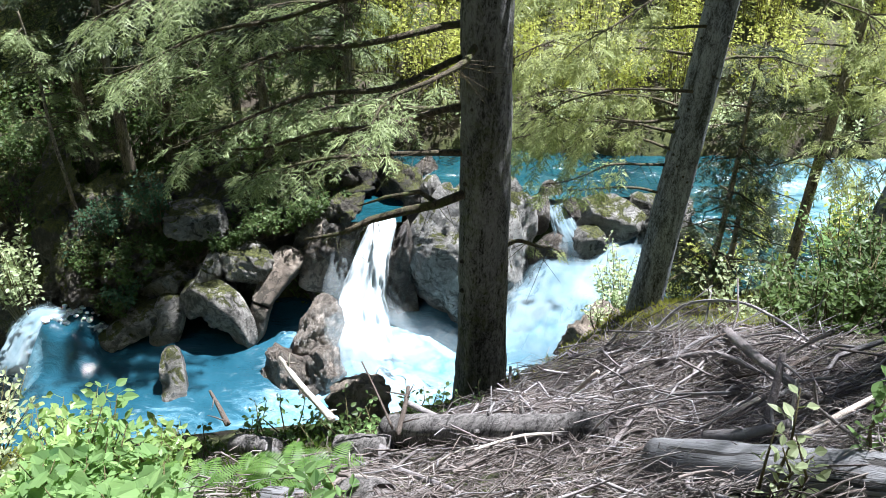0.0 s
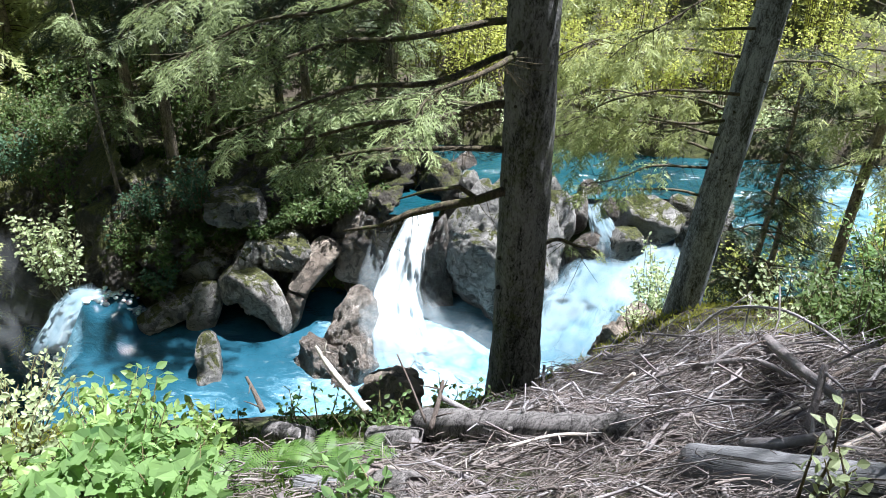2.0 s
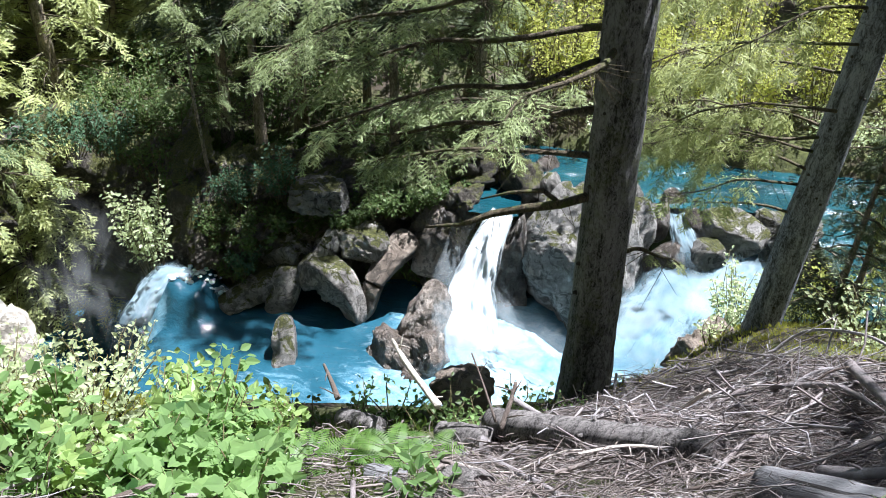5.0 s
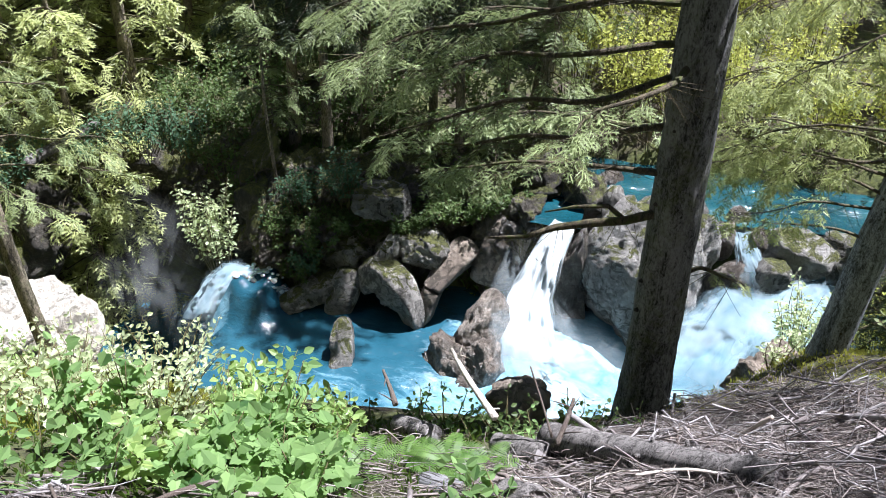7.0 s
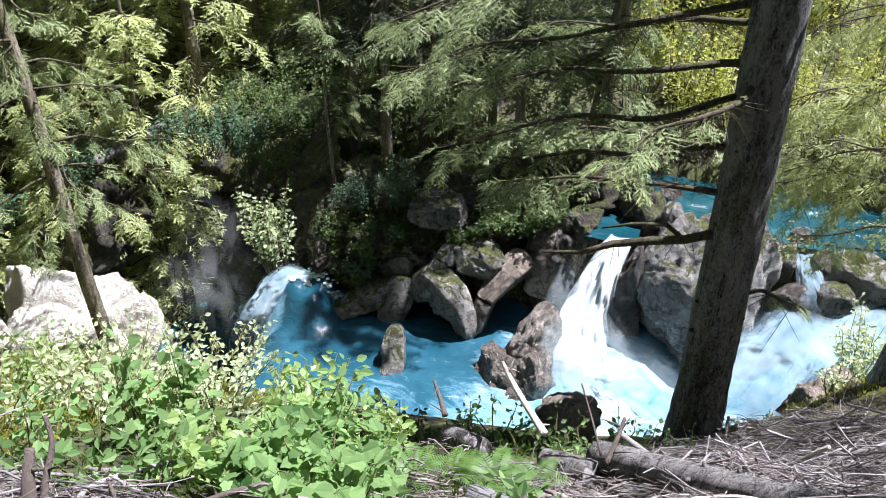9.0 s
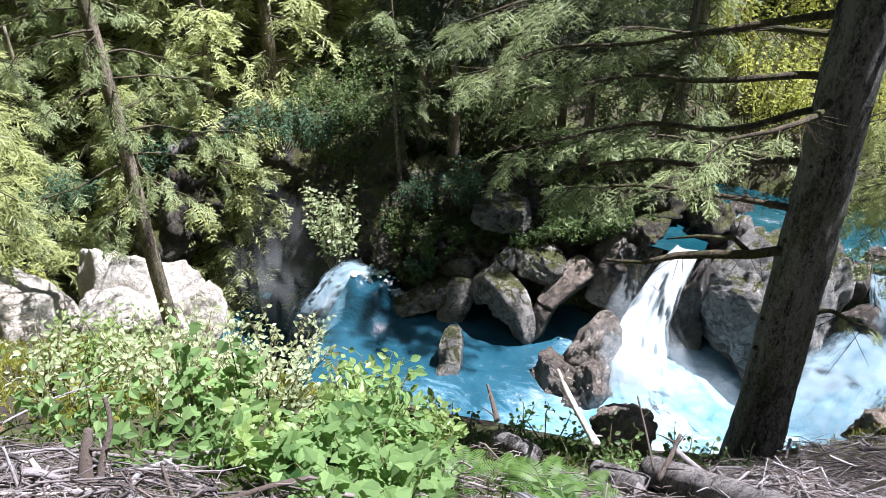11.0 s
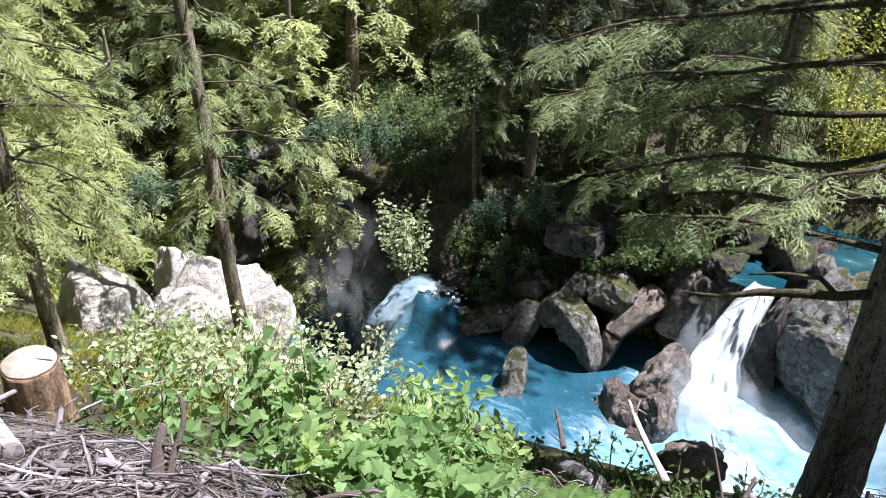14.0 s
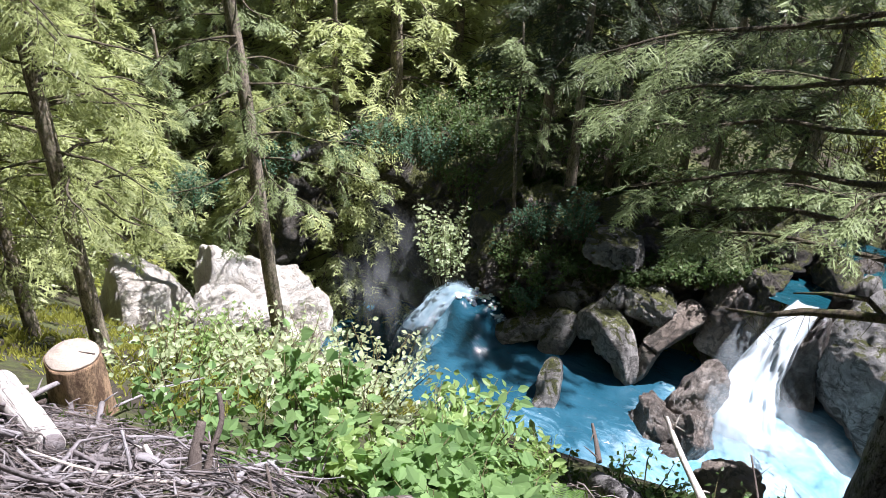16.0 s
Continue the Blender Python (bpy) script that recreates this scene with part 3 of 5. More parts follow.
crest["kind"] = "stuff"
build_plume("wave_sheet", ((-7.35, 14.1, 0.72, 0.4), (-7.7, 13.75, 0.78, 0.5), (-8.05, 13.5, 0.45, 0.55), (-8.4, 13.25, -0.2, 0.6), (-8.8, 13.0, -1.2, 0.6)), M_RUN, 41, outflow, 0.5, rough=0.25)
build_plume("wave_sheet", ((-6.75, 13.85, 0.3, 0.2), (-6.95, 13.7, 0.5, 0.3), (-7.2, 13.5, 0.35, 0.35), (-7.4, 13.2, 0.05, 0.35)), M_RUN, 42, outflow, 0.4, rough=0.2)
build_fall("mist_veil", (-11.6, 15.2, 1.5), (-8.0, 15.0, 1.2), (-11.2, 14.6, -1.4), (-7.8, 14.2, -1.0), M_MIST, 26, "", 0.2, parent=outflow)
build_fall("mist_veil", (-11.2, 14.2, 1.0), (-8.4, 14.2, 0.8), (-11.0, 13.8, -1.4), (-8.2, 13.6, -1.0), M_MIST, 27, "", 0.2, parent=outflow)

build_fall("mist_veil", (-10.8, 12.9, 1.2), (-8.3, 13.1, 0.9), (-10.6, 12.5, -0.9), (-8.2, 12.7, -0.7), M_MIST, 28, "", 0.2, parent=outflow)

# ---------------------------------------------------------------- rocks
build_rock("boulder", (0.55, 15.05, 1.2), (1.62, 1.0, 1.9), 11, M_ROCK_LIGHT, "huge pale grey boulder splitting the waterfall, mossy in its cracks", 0, category="boulder", detail=6, cuts=8, rough=0.06, crack=0.02, faces=(((-0.3, -0.5, 0.95), 0.48), ((-0.8, -0.35, -0.55), 0.52), ((0.8, -0.4, 0.2), 0.62)))
build_arm(((-5.06, 12.8, 0.72, 0.22), (-5.0, 12.55, 0.4, 0.38), (-4.95, 12.3, 0.0, 0.43), (-4.93, 12.2, -0.4, 0.39)), 3, M_ROCK_ARM, "small pale rock with dark moss patches standing in the pool")
build_rock("rock", (-0.95, 15.0, 1.0), (0.45, 0.4, 1.15), 6, M_ROCK_WET, "black wet rock behind the falling jet", 0)
build_arm(((-5.23, 14.35, 0.6, 0.44), (-4.72, 14.1, 0.95, 0.60), (-4.22, 13.95, 0.74, 0.57), (-3.96, 13.85, 0.4, 0.43), (-3.82, 13.75, -0.2, 0.26)), 8, M_ROCK_ARM, "smooth sculpted grey rock arching over the pool")
build_arm(((-2.95, 15.0, 1.5, 0.55), (-3.3, 14.55, 1.2, 0.49), (-3.62, 14.15, 0.75, 0.36), (-3.8, 13.85, -0.15, 0.26)), 15, M_ROCK_TAN, "brown rock arm roofing a black hollow")
build_arm(((-4.85, 14.15, 1.05, 0.20), (-4.6, 14.35, 1.4, 0.26), (-4.52, 14.6, 1.65, 0.18)), 38, M_ROCK_ARM, "pale knuckle of rock below the cliff")
build_rock("rock", (-2.42, 13.35, 0.45), (0.52, 0.5, 0.82), 7, M_ROCK_RAMP, "large brown water-carved rock beside the waterfall", 30, detail=5, tilt=(0, 14), cuts=18, crack=0.06, rough=0.08)
build_rock("rock", (-2.85, 12.85, 0.1), (0.62, 0.5, 0.5), 27, M_ROCK_RAMP, "brown fluted rock ramp dipping into the pool", -25, detail=5, tilt=(8, 30), cuts=18, crack=0.06, rough=0.08)
build_rock("rock", (-2.2, 12.75, 0.1), (0.45, 0.4, 0.48), 47, M_ROCK_RAMP, "brown wet rock shoulder dipping into the foam", 35, detail=5, tilt=(0, -20), cuts=16, crack=0.06, rough=0.08)
build_arm(((-2.1, 15.15, 2.1, 0.52), (-2.4, 14.95, 1.4, 0.65), (-2.6, 14.75, 0.6, 0.60)), 45, M_ROCK_TAN, "brown cliff wall between hollow and falls", 0.15)
build_arm(((-6.85, 13.5, 0.0, 0.31), (-6.42, 13.8, 0.18, 0.42), (-5.97, 14.1, 0.38, 0.49), (-5.55, 14.25, 0.55, 0.44)), 9, M_ROCK_ARM, "pale mottled rock shelf at the water's edge", 0.2)
build_arm(((-5.3, 14.3, 0.85, 0.29), (-5.46, 14.05, 0.35, 0.39), (-5.64, 13.8, -0.25, 0.31)), 28, M_ROCK_ARM, "pale wedge of rock at the waterline")
for p, sz, sd, tl in (((-5.7, 14.75, 0.75), (0.85, 0.5, 0.62), 141, 12), ((-4.75, 14.75, 0.75), (0.8, 0.5, 0.7), 142, -8), ((-6.4, 14.45, 0.35), (0.6, 0.45, 0.45), 143, 20), ((-3.9, 14.6, 1.35), (0.6, 0.45, 0.4), 144, -20)):
    build_rock("rock", p, sz, sd, M_ROCK_ARM, "broken pale rock face with mossy joints above the pool", sd, detail=5, cuts=16, tilt=(0, tl), rough=0.09, crack=0.08, group="rock faces above the pool")
build_rock("rock", (-2.45, 12.7, -0.2), (0.6, 0.4, 0.42), 17, M_ROCK_WET, "low wet rock lapped by foam", 40, detail=5)
build_rock("rock", (-4.95, 14.85, 2.2), (0.72, 0.5, 0.42), 10, M_ROCK, "square dark cliff block with mossy ledge", 8, cuts=2, rough=0.07, keep=0.97, detail=5, faces=(((1, 0, 0.1), 0.6), ((-1, 0, 0.05), 0.62), ((0, -1, 0.1), 0.55), ((0, 0.1, 1), 0.5), ((0, 0, -1), 0.55)))
build_rock("rock", (-3.9, 16.1, 1.7), (0.9, 0.8, 0.6), 20, M_ROCK_MOSSY, "dark overhanging cliff block", -8, cuts=8)
build_rock("rock", (-2.5, 15.4, 1.55), (0.75, 0.7, 0.95), 30, M_ROCK_WET, "dark brown cliff shoulder beside the falls", 15, detail=5)
build_rock("rock", (-2.0, 16.2, 2.55), (0.9, 0.9, 0.5), 50, M_ROCK_MOSSY, "mossy ledge above the waterfall", 0)
build_rock("rock", (-6.6, 15.2, 1.05), (1.1, 0.8, 0.8), 60, M_ROCK_MOSSY, "mossy cliff rock under the spruces", 10)
build_rock("rock", (-7.9, 15.2, 0.6), (0.9, 0.9, 1.2), 70, M_ROCK_MOSSY, "dark cliff corner at the gorge's mouth", 30)
for p, sz, sd, mt in (((3.35, 15.55, 2.05), (0.72, 0.45, 0.42), 81, M_ROCK_LIGHT), ((2.95, 15.05, 1.62), (0.34, 0.36, 0.40), 82, M_ROCK), ((2.15, 15.15, 1.5), (0.34, 0.36, 0.44), 84, M_ROCK_WET), ((1.95, 15.6, 2.15), (0.26, 0.3, 0.42), 88, M_ROCK_WET),
                      ((2.62, 15.6, 2.22), (0.20, 0.22, 0.22), 83, M_ROCK_WET), ((2.2, 15.95, 2.42), (0.20, 0.24, 0.2), 85, M_ROCK_WET), ((2.0, 14.75, 1.15), (0.2, 0.22, 0.24), 86, M_ROCK_WET), ((-0.4, 16.9, 2.4), (0.3, 0.3, 0.25), 87, M_ROCK_WET), ((4.35, 15.7, 2.15), (0.55, 0.4, 0.42), 89, M_ROCK)):
    build_rock("rock", p, sz, sd, mt, "dark wet stone in the side cascade" if mt is M_ROCK_WET else "pale grey block beside the side cascade", sd * 20, group="stones in the cascade", detail=4, cuts=8, rough=0.07, crack=0.04)
build_rock("rock", (2.3, 10.55, 2.75), (0.55, 0.5, 0.5), 91, M_ROCK_TAN, "brown rock poking from the near bank", 10)
build_rock("rock", (-0.88, 7.2, 4.45), (0.30, 0.28, 0.22), 92, M_ROCK_TAN, "round pale stone on the bank's edge", 40, cuts=4)

build_rock("rock", (-2.0, 15.15, 2.2), (0.42, 0.5, 0.5), 131, M_ROCK_MOSSY, "mossy lip of the cliff beside the falls", 15, detail=5)
build_rock("rock", (-1.75, 16.3, 2.75), (1.05, 0.6, 0.72), 132, M_ROCK_MOSSY, "mossy rock on the river's edge", 60)


def build_cliff():
    """The craggy far wall of the pool, undercut and ledged, with a dark hollow beside the falls."""
    s = Shape()
    xs, vs = np.arange(-9.0, -1.2, 0.05), np.arange(-0.6, 2.6, 0.05)
    for v in vs:
        for x in xs:
            p = Vector((x * 0.9, v * 1.5, 3.0))
            big = noise.fractal(p * 0.9, 0.9, 2.0, 3)
            ridge = 1 - abs(noise.fractal(p * 1.7 + Vector((9, 2, 0)), 0.9, 2.0, 4)) * 1.6
            ledge = 0.28 * math.floor((v + 0.35 * big) / 0.55)
            y = float(far_shore(x)) + 0.30 + 0.42 * ledge - 0.55 * big - 0.55 * ridge + 0.18 * abs(noise.noise((x * 5, v * 5, 1)))
            y += 0.9 * math.exp(-((x + 3.25) / 0.42) ** 2 - ((v - 0.2) / 0.75) ** 2) + 0.5 * math.exp(-((x + 5.2) / 0.4) ** 2 - ((v - 0.0) / 0.4) ** 2)
            y += 1.6 * max(0.0, v - 1.7)
            s.v.append((x + 0.12 * noise.noise((x * 3, v * 3, 8)), y, v))
    w = len(xs)
    for j in range(len(vs) - 1):
        for i in range(w - 1):
            o = j * w + i
            s.f.append((o, o + 1, o + w + 1, o + w))
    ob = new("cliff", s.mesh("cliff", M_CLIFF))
    tagged(ob, "dark craggy mossy cliff along the far side of the pool", "cliff", kind="structure")


build_cliff()

build_rock("rock", (-0.85, 15.85, 2.6), (0.55, 0.4, 0.5), 133, M_ROCK_MOSSY, "mossy rock splitting the river above the falls", 25)
build_rock("rock", (-0.35, 15.7, 1.9), (0.55, 0.4, 0.75), 121, M_ROCK, "grey rock behind the great boulder", 15)
build_rock("rock", (0.9, 16.0, 2.0), (0.9, 0.35, 0.6), 122, M_ROCK, "low grey rock behind the great boulder", 5)
build_rock("rock", (4.6, 15.2, 1.9), (0.5, 0.6, 0.7), 123, M_ROCK, "grey rock between river and cascade", 50)

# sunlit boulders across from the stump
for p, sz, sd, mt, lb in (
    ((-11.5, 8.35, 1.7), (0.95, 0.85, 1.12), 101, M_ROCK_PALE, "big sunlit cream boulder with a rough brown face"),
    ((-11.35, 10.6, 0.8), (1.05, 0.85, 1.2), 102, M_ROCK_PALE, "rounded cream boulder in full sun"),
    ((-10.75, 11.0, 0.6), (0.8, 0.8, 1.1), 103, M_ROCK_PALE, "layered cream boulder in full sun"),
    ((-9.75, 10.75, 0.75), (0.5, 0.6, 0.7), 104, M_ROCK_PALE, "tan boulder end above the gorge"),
    ((-9.9, 9.6, 1.0), (1.05, 0.8, 0.5), 105, M_ROCK_PALE, "low slab between the boulders, coloured pale as if in full sun"),
    ((-10.6, 9.4, 1.05), (0.8, 0.8, 0.62), 106, M_ROCK_PALE, "slab at the foot of the boulders, coloured pale as if in full sun"),
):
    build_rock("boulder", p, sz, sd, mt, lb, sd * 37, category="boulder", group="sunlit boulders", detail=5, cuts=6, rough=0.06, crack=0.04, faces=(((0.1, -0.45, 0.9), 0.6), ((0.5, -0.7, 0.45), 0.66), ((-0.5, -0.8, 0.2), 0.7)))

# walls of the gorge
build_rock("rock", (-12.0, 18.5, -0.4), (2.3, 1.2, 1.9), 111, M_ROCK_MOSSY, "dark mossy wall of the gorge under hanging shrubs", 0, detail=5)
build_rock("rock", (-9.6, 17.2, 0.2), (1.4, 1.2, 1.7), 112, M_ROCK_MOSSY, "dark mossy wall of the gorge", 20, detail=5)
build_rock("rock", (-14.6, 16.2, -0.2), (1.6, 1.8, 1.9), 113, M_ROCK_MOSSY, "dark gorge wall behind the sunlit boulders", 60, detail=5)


# ---------------------------------------------------------------- trees
def trunk_shape(base, top, r0, r1, sides=20, rings=40, flare=0.35, wobble=0.06, knots=0, seed=0):
    s = Shape()
    rnd = random.Random(seed)
    b, t = Vector(base), Vector(top)
    pts, rad = [], []
    for i in range(rings + 1):
        k = i / rings
        p = b.lerp(t, k) + Vector((0.05 * noise.noise((k * 3, seed, 0)), 0.05 * noise.noise((k * 3, seed, 9)), 0))
        pts.append(p)
        rad.append((r0 + (r1 - r0) * k) * (1 + flare * math.exp(-(p.z - b.z) * 2.0)))
    s.tube(pts, rad, sides, wobble)
    if sides > 24:
        for i, v in enumerate(s.v):
            c = pts[i // sides]
            q = (v - c)
            a = math.atan2(q.y, q.x)
            r = q.length
            n = noise.fractal((a * 4.0, v.z * 2.6, seed), 0.9, 2.0, 4)
            s.v[i] = c + q * (1 + 0.035 * n)
    return s


def add_knots(tree, top, r0, r1, count, seed):
    """Dark branch scars on a trunk."""
    rnd = random.Random(seed)
    top = Vector(top)
    for _ in range(count):
        k, a = rnd.uniform(0.08, 0.62), rnd.uniform(3.3, 6.2)
        r = (r0 + (r1 - r0) * k)
        d = Vector((math.cos(a), math.sin(a), 0))
        p = top * k
        part("knot", Shape().tube([p + d * r * 0.9, p + d * (r + 0.012)], [0.030, 0.014], 8), M_KNOT, tree)


class Needles:
    """Collects flat needle sprays, four corners each."""

    def __init__(self):
        self.q = []

    def add(self, quads, at, along, up, size):
        x = Vector(along).normalized()
        y = Vector(up).cross(x)
        if y.length < 1e-3:
            y = Vector((1, 0, 0))
        y.normalize()
        z = x.cross(y)
        m = np.array([x, y, z]) * size
        self.q.append(quads @ m + np.array(at))

    def mesh(self, name, mat):
        v = np.concatenate(self.q).reshape(-1, 3)
        me = bpy.data.meshes.new(name)
        n = len(v) // 4
        me.vertices.add(len(v))
        me.vertices.foreach_set("co", v.astype(np.float32).ravel())
        me.loops.add(4 * n)
        me.loops.foreach_set("vertex_index", np.arange(4 * n, dtype=np.int32))
        me.polygons.add(n)
        me.polygons.foreach_set("loop_start", np.arange(0, 4 * n, 4, dtype=np.int32))
        me.update(calc_edges=True)
        me.materials.append(mat)
        return me


def frond(rnd, pairs, width, droop=0.25, feather=0):
    """One spray of spruce twigs, a unit long: shoots along both sides of its stem, each a feather of needles or one rhomb."""
    out = []

    def blade(b, d, l, w):
        n = np.array((rnd.uniform(-0.7, 0.7), rnd.uniform(-0.7, 0.7), 1.0))
        x = np.cross(n, d)
        x = x / np.linalg.norm(x) * w * rnd.uniform(0.7, 1.2) / 2
        out.append((b, b + d * l * 0.4 + x, b + d * l, b + d * l * 0.4 - x))

    def shoot(b, d, l):
        if not feather:
            return blade(b, d, l, width)
        side = np.cross((0, 0, 1.0), d)
        side /= np.linalg.norm(side) + 1e-6
        for j in range(feather):
            f = (j + 0.2) / feather
            for sg in (-1, 1):
                v = d * 0.8 + side * sg * 0.75 + np.array((0, 0, rnd.uniform(-0.35, 0.35)))
                blade(b + d * l * f, v / np.linalg.norm(v), 0.14 * (1.1 - 0.4 * f), width)
        blade(b, d, l * 1.1, width * 1.5)

    for i in range(pairs):
        s = (i + 0.3) / pairs
        for side in (-1, 1):
            l = (0.60 * (1 - 0.6 * s) + 0.08) * rnd.uniform(0.6, 1.15)
            a = radians(rnd.uniform(35, 60))
            d = np.array((math.cos(a), side * math.sin(a), rnd.uniform(-0.5, 0.2)))
            shoot(np.array((s, 0, -droop * s * s)), d / np.linalg.norm(d), l)
    shoot(np.array((0.55, 0, -droop * 0.3)), np.array((0.9, 0, -0.43 * (droop > 0.15))), 0.55)
    return np.array(out)


_rf = random.Random(5)
FINE = [frond(_rf, 6, 0.042, 0.28, 2) for _ in range(12)]
COARSE = [frond(_rf, 5, 0.050, 0.3, 2) for _ in range(10)]
HANGING = [frond(_rf, 5, 0.040, 0.12, 2) for _ in range(12)]


def limb(wood, needles, start, heading, length, radius, rnd, fronds, bare=0.3, droop=0.35, gap=0.105, size=0.155, pitch=0.075, side=0.9, rise=0.15, hang=0.3, thick=6, rings=14, twigs=True, clump=0.0):
    """One spruce limb: a sagging bough, side twigs spread flat, and small sprays along them."""
    start, h = Vector(start), Vector(heading).normalized()
    flat = Vector((-h.y, h.x, 0)).normalized()
    n = rings
    pts, wig = [], rnd.uniform(0, 50)
    for i in range(n + 1):
        k = i / n
        p = start + h * length * k
        p.z += length * (rise * k - droop * k * k + 0.25 * droop * max(0, k - 0.6))
        p += flat * 0.16 * length * noise.noise((k * 2.2, wig, 0)) + Vector((0, 0, 0.07 * length * noise.noise((k * 3, wig, 5)) * k))
        pts.append(p)
    wood.tube(pts, [radius * (1 - 0.85 * i / n) + 0.003 for i in range(n + 1)], thick, 0.2)

    def at(k):
        f = min(k * n, n - 1e-4)
        i = int(f)
        return pts[i].lerp(pts[i + 1], f - i), (pts[i + 1] - pts[i]).normalized()

    k, flip = bare * rnd.uniform(0.8, 1.1), 1
    while k < 1.0:
        p, d = at(k)
        flip = -flip
        if clump and noise.noise((k * length * 2.1, wig, 20)) < clump * rnd.uniform(-0.6, 0.4) - 0.12:
            k += gap / length
            continue
        shape = math.sin(math.pi * min(1.0, 0.18 + 0.80 * (1 - k) / (1 - bare + 1e-6))) + 0.2
        ln = side * (0.10 + 0.20 * length * shape * rnd.uniform(0.4, 1.15))
        v = (d * rnd.uniform(0.5, 1.0) + flat * flip * rnd.uniform(0.5, 1.0) + Vector((0, 0, rnd.uniform(-1.0, 0.5) * hang))).normalized()
        steps = max(2, int(ln / pitch))
        q, tw = p, [p]
        for j in range(steps):
            f = j / steps
            v = (v + Vector((rnd.gauss(0, 0.06), rnd.gauss(0, 0.06), -hang * 0.10 * (6.0 / steps)))).normalized()
            q = q + v * (ln / steps)
            tw.append(q)
            across = v.cross(Vector((0, 0, 1)))
            sg = 1 if j % 2 else -1
            out = v * 0.75 + across * sg * 0.75 + Vector((0, 0, rnd.uniform(-0.7, 0.1) * (0.3 + hang)))
            up = Vector((rnd.uniform(-0.25, 0.25), rnd.uniform(-0.25, 0.25), 1))
            needles.add(fronds[rnd.randrange(len(fronds))], q, out, up, size * rnd.uniform(0.65, 1.2) * (1.1 - 0.45 * f))
        needles.add(fronds[rnd.randrange(len(fronds))], q, v, Vector((0, 0, 1)), size * rnd.uniform(0.7, 1.1))
        if twigs:
            wood.tube([tw[0], tw[len(tw) // 2], tw[-1]], [0.006, 0.004, 0.002], 3, cap=False)
        k += gap / length * rnd.uniform(0.4, 1.7)
    p, d = at(0.999)
    needles.add(fronds[0], p, d, Vector((0, 0, 1)), size)
    return pts


def twigs_bare(wood, pts, rnd, count, length=0.5, r=0.005, droop=0.4):
    for _ in range(count):
        k = rnd.uniform(0.1, 0.98) * (len(pts) - 1)
        i = int(k)
        p = pts[i].lerp(pts[i + 1], k - i)
        v = Vector((rnd.gauss(0, 1), rnd.gauss(0, 1), -droop + rnd.gauss(0, 0.4))).normalized()
        l = length * rnd.uniform(0.3, 1.2)
        m = p + v * l * 0.5 + Vector((0, 0, -0.05))
        wood.tube([p, m, p + v * l + Vector((0, 0, -0.16 * l))], [r, r * 0.7, r * 0.3], 3, cap=False)


def add_limb(tree, at, heading, length, radius, rnd, fronds, mat_wood, mat_needle, bare_twigs=0, **kw):
    wood, nd = Shape(), Needles()
    pts = limb(wood, nd, at, heading, length, radius, rnd, fronds, **kw)
    if bare_twigs:
        twigs_bare(wood, pts, rnd, bare_twigs)
    br = part("branch", wood, mat_wood, tree)
    ob = new("needles", nd.mesh("needles", mat_needle))
    ob.parent = br
    return br


rnd = random.Random(21)
# the spruce in front of the falls: its boughs all reach out to one side
NT = Vector((0.49, 7.95, 3.6))
near_tree = thing("spruce", NT, "tall grey-barked spruce with mossy foot and long green boughs", "tree")
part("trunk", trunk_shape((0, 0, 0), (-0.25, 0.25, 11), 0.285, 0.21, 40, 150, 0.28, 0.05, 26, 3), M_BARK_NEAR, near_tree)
low = [Vector((-0.2, 0, 3.12)), Vector((-0.55, -0.05, 2.98)), Vector((-0.9, -0.1, 2.92)), Vector((-1.25, -0.1, 2.80)), Vector((-1.55, -0.15, 2.66)), Vector((-1.95, -0.2, 2.6))]
wood = Shape().tube(low, [0.055, 0.048, 0.044, 0.036, 0.026, 0.012], 10, 0.35)
wood.tube([low[1], Vector((-0.75, 0.02, 3.08)), Vector((-1.1, 0.0, 3.02)), Vector((-1.4, 0.1, 2.85))], [0.03, 0.026, 0.02, 0.008], 7, 0.3)
twigs_bare(wood, low, rnd, 26, 0.4)
part("branch", wood, M_LIMB, near_tree, "thick bare limb furred with green moss")
for z, az, ln, bare, droop, rise in (
    (3.55, 178, 3.0, 0.5, 0.02, -0.16), (3.95, 158, 3.0, 0.5, 0.04, -0.14),
    (4.05, 186, 3.5, 0.5, 0.05, -0.16), (4.55, 196, 3.7, 0.45, 0.06, -0.18), (4.7, 235, 2.1, 0.4, 0.08, -0.12),
    (4.85, 176, 4.2, 0.45, 0.06, -0.20), (5.2, 148, 3.2, 0.4, 0.08, -0.18), (5.4, 187, 4.4, 0.42, 0.08, -0.20),
    (5.8, 166, 4.2, 0.4, 0.1, -0.22), (6.05, 197, 4.3, 0.38, 0.1, -0.22),
    # short boughs above the view, added to shade the inner crown
    (6.25, 172, 2.5, 0.1, 0.1, -0.10), (6.5, 202, 2.6, 0.1, 0.1, -0.10), (6.8, 152, 2.4, 0.1, 0.1, -0.12), (7.1, 186, 2.6, 0.1, 0.12, -0.12), (7.4, 218, 2.2, 0.1, 0.12, -0.12), (7.7, 165, 2.4, 0.1, 0.12, -0.14)):
    a = radians(az)
    dirv = (math.cos(a), math.sin(a), 0)
    add_limb(near_tree, Vector((dirv[0] * 0.2 - 0.02 * z, dirv[1] * 0.2 + 0.02 * z, z)), dirv, ln * 0.76, 0.034, rnd, FINE, M_LIMB, M_NEEDLE, 60, bare=bare + 0.06, droop=droop, rise=rise, clump=1.1, size=0.25, pitch=0.095, gap=0.09, hang=0.42)
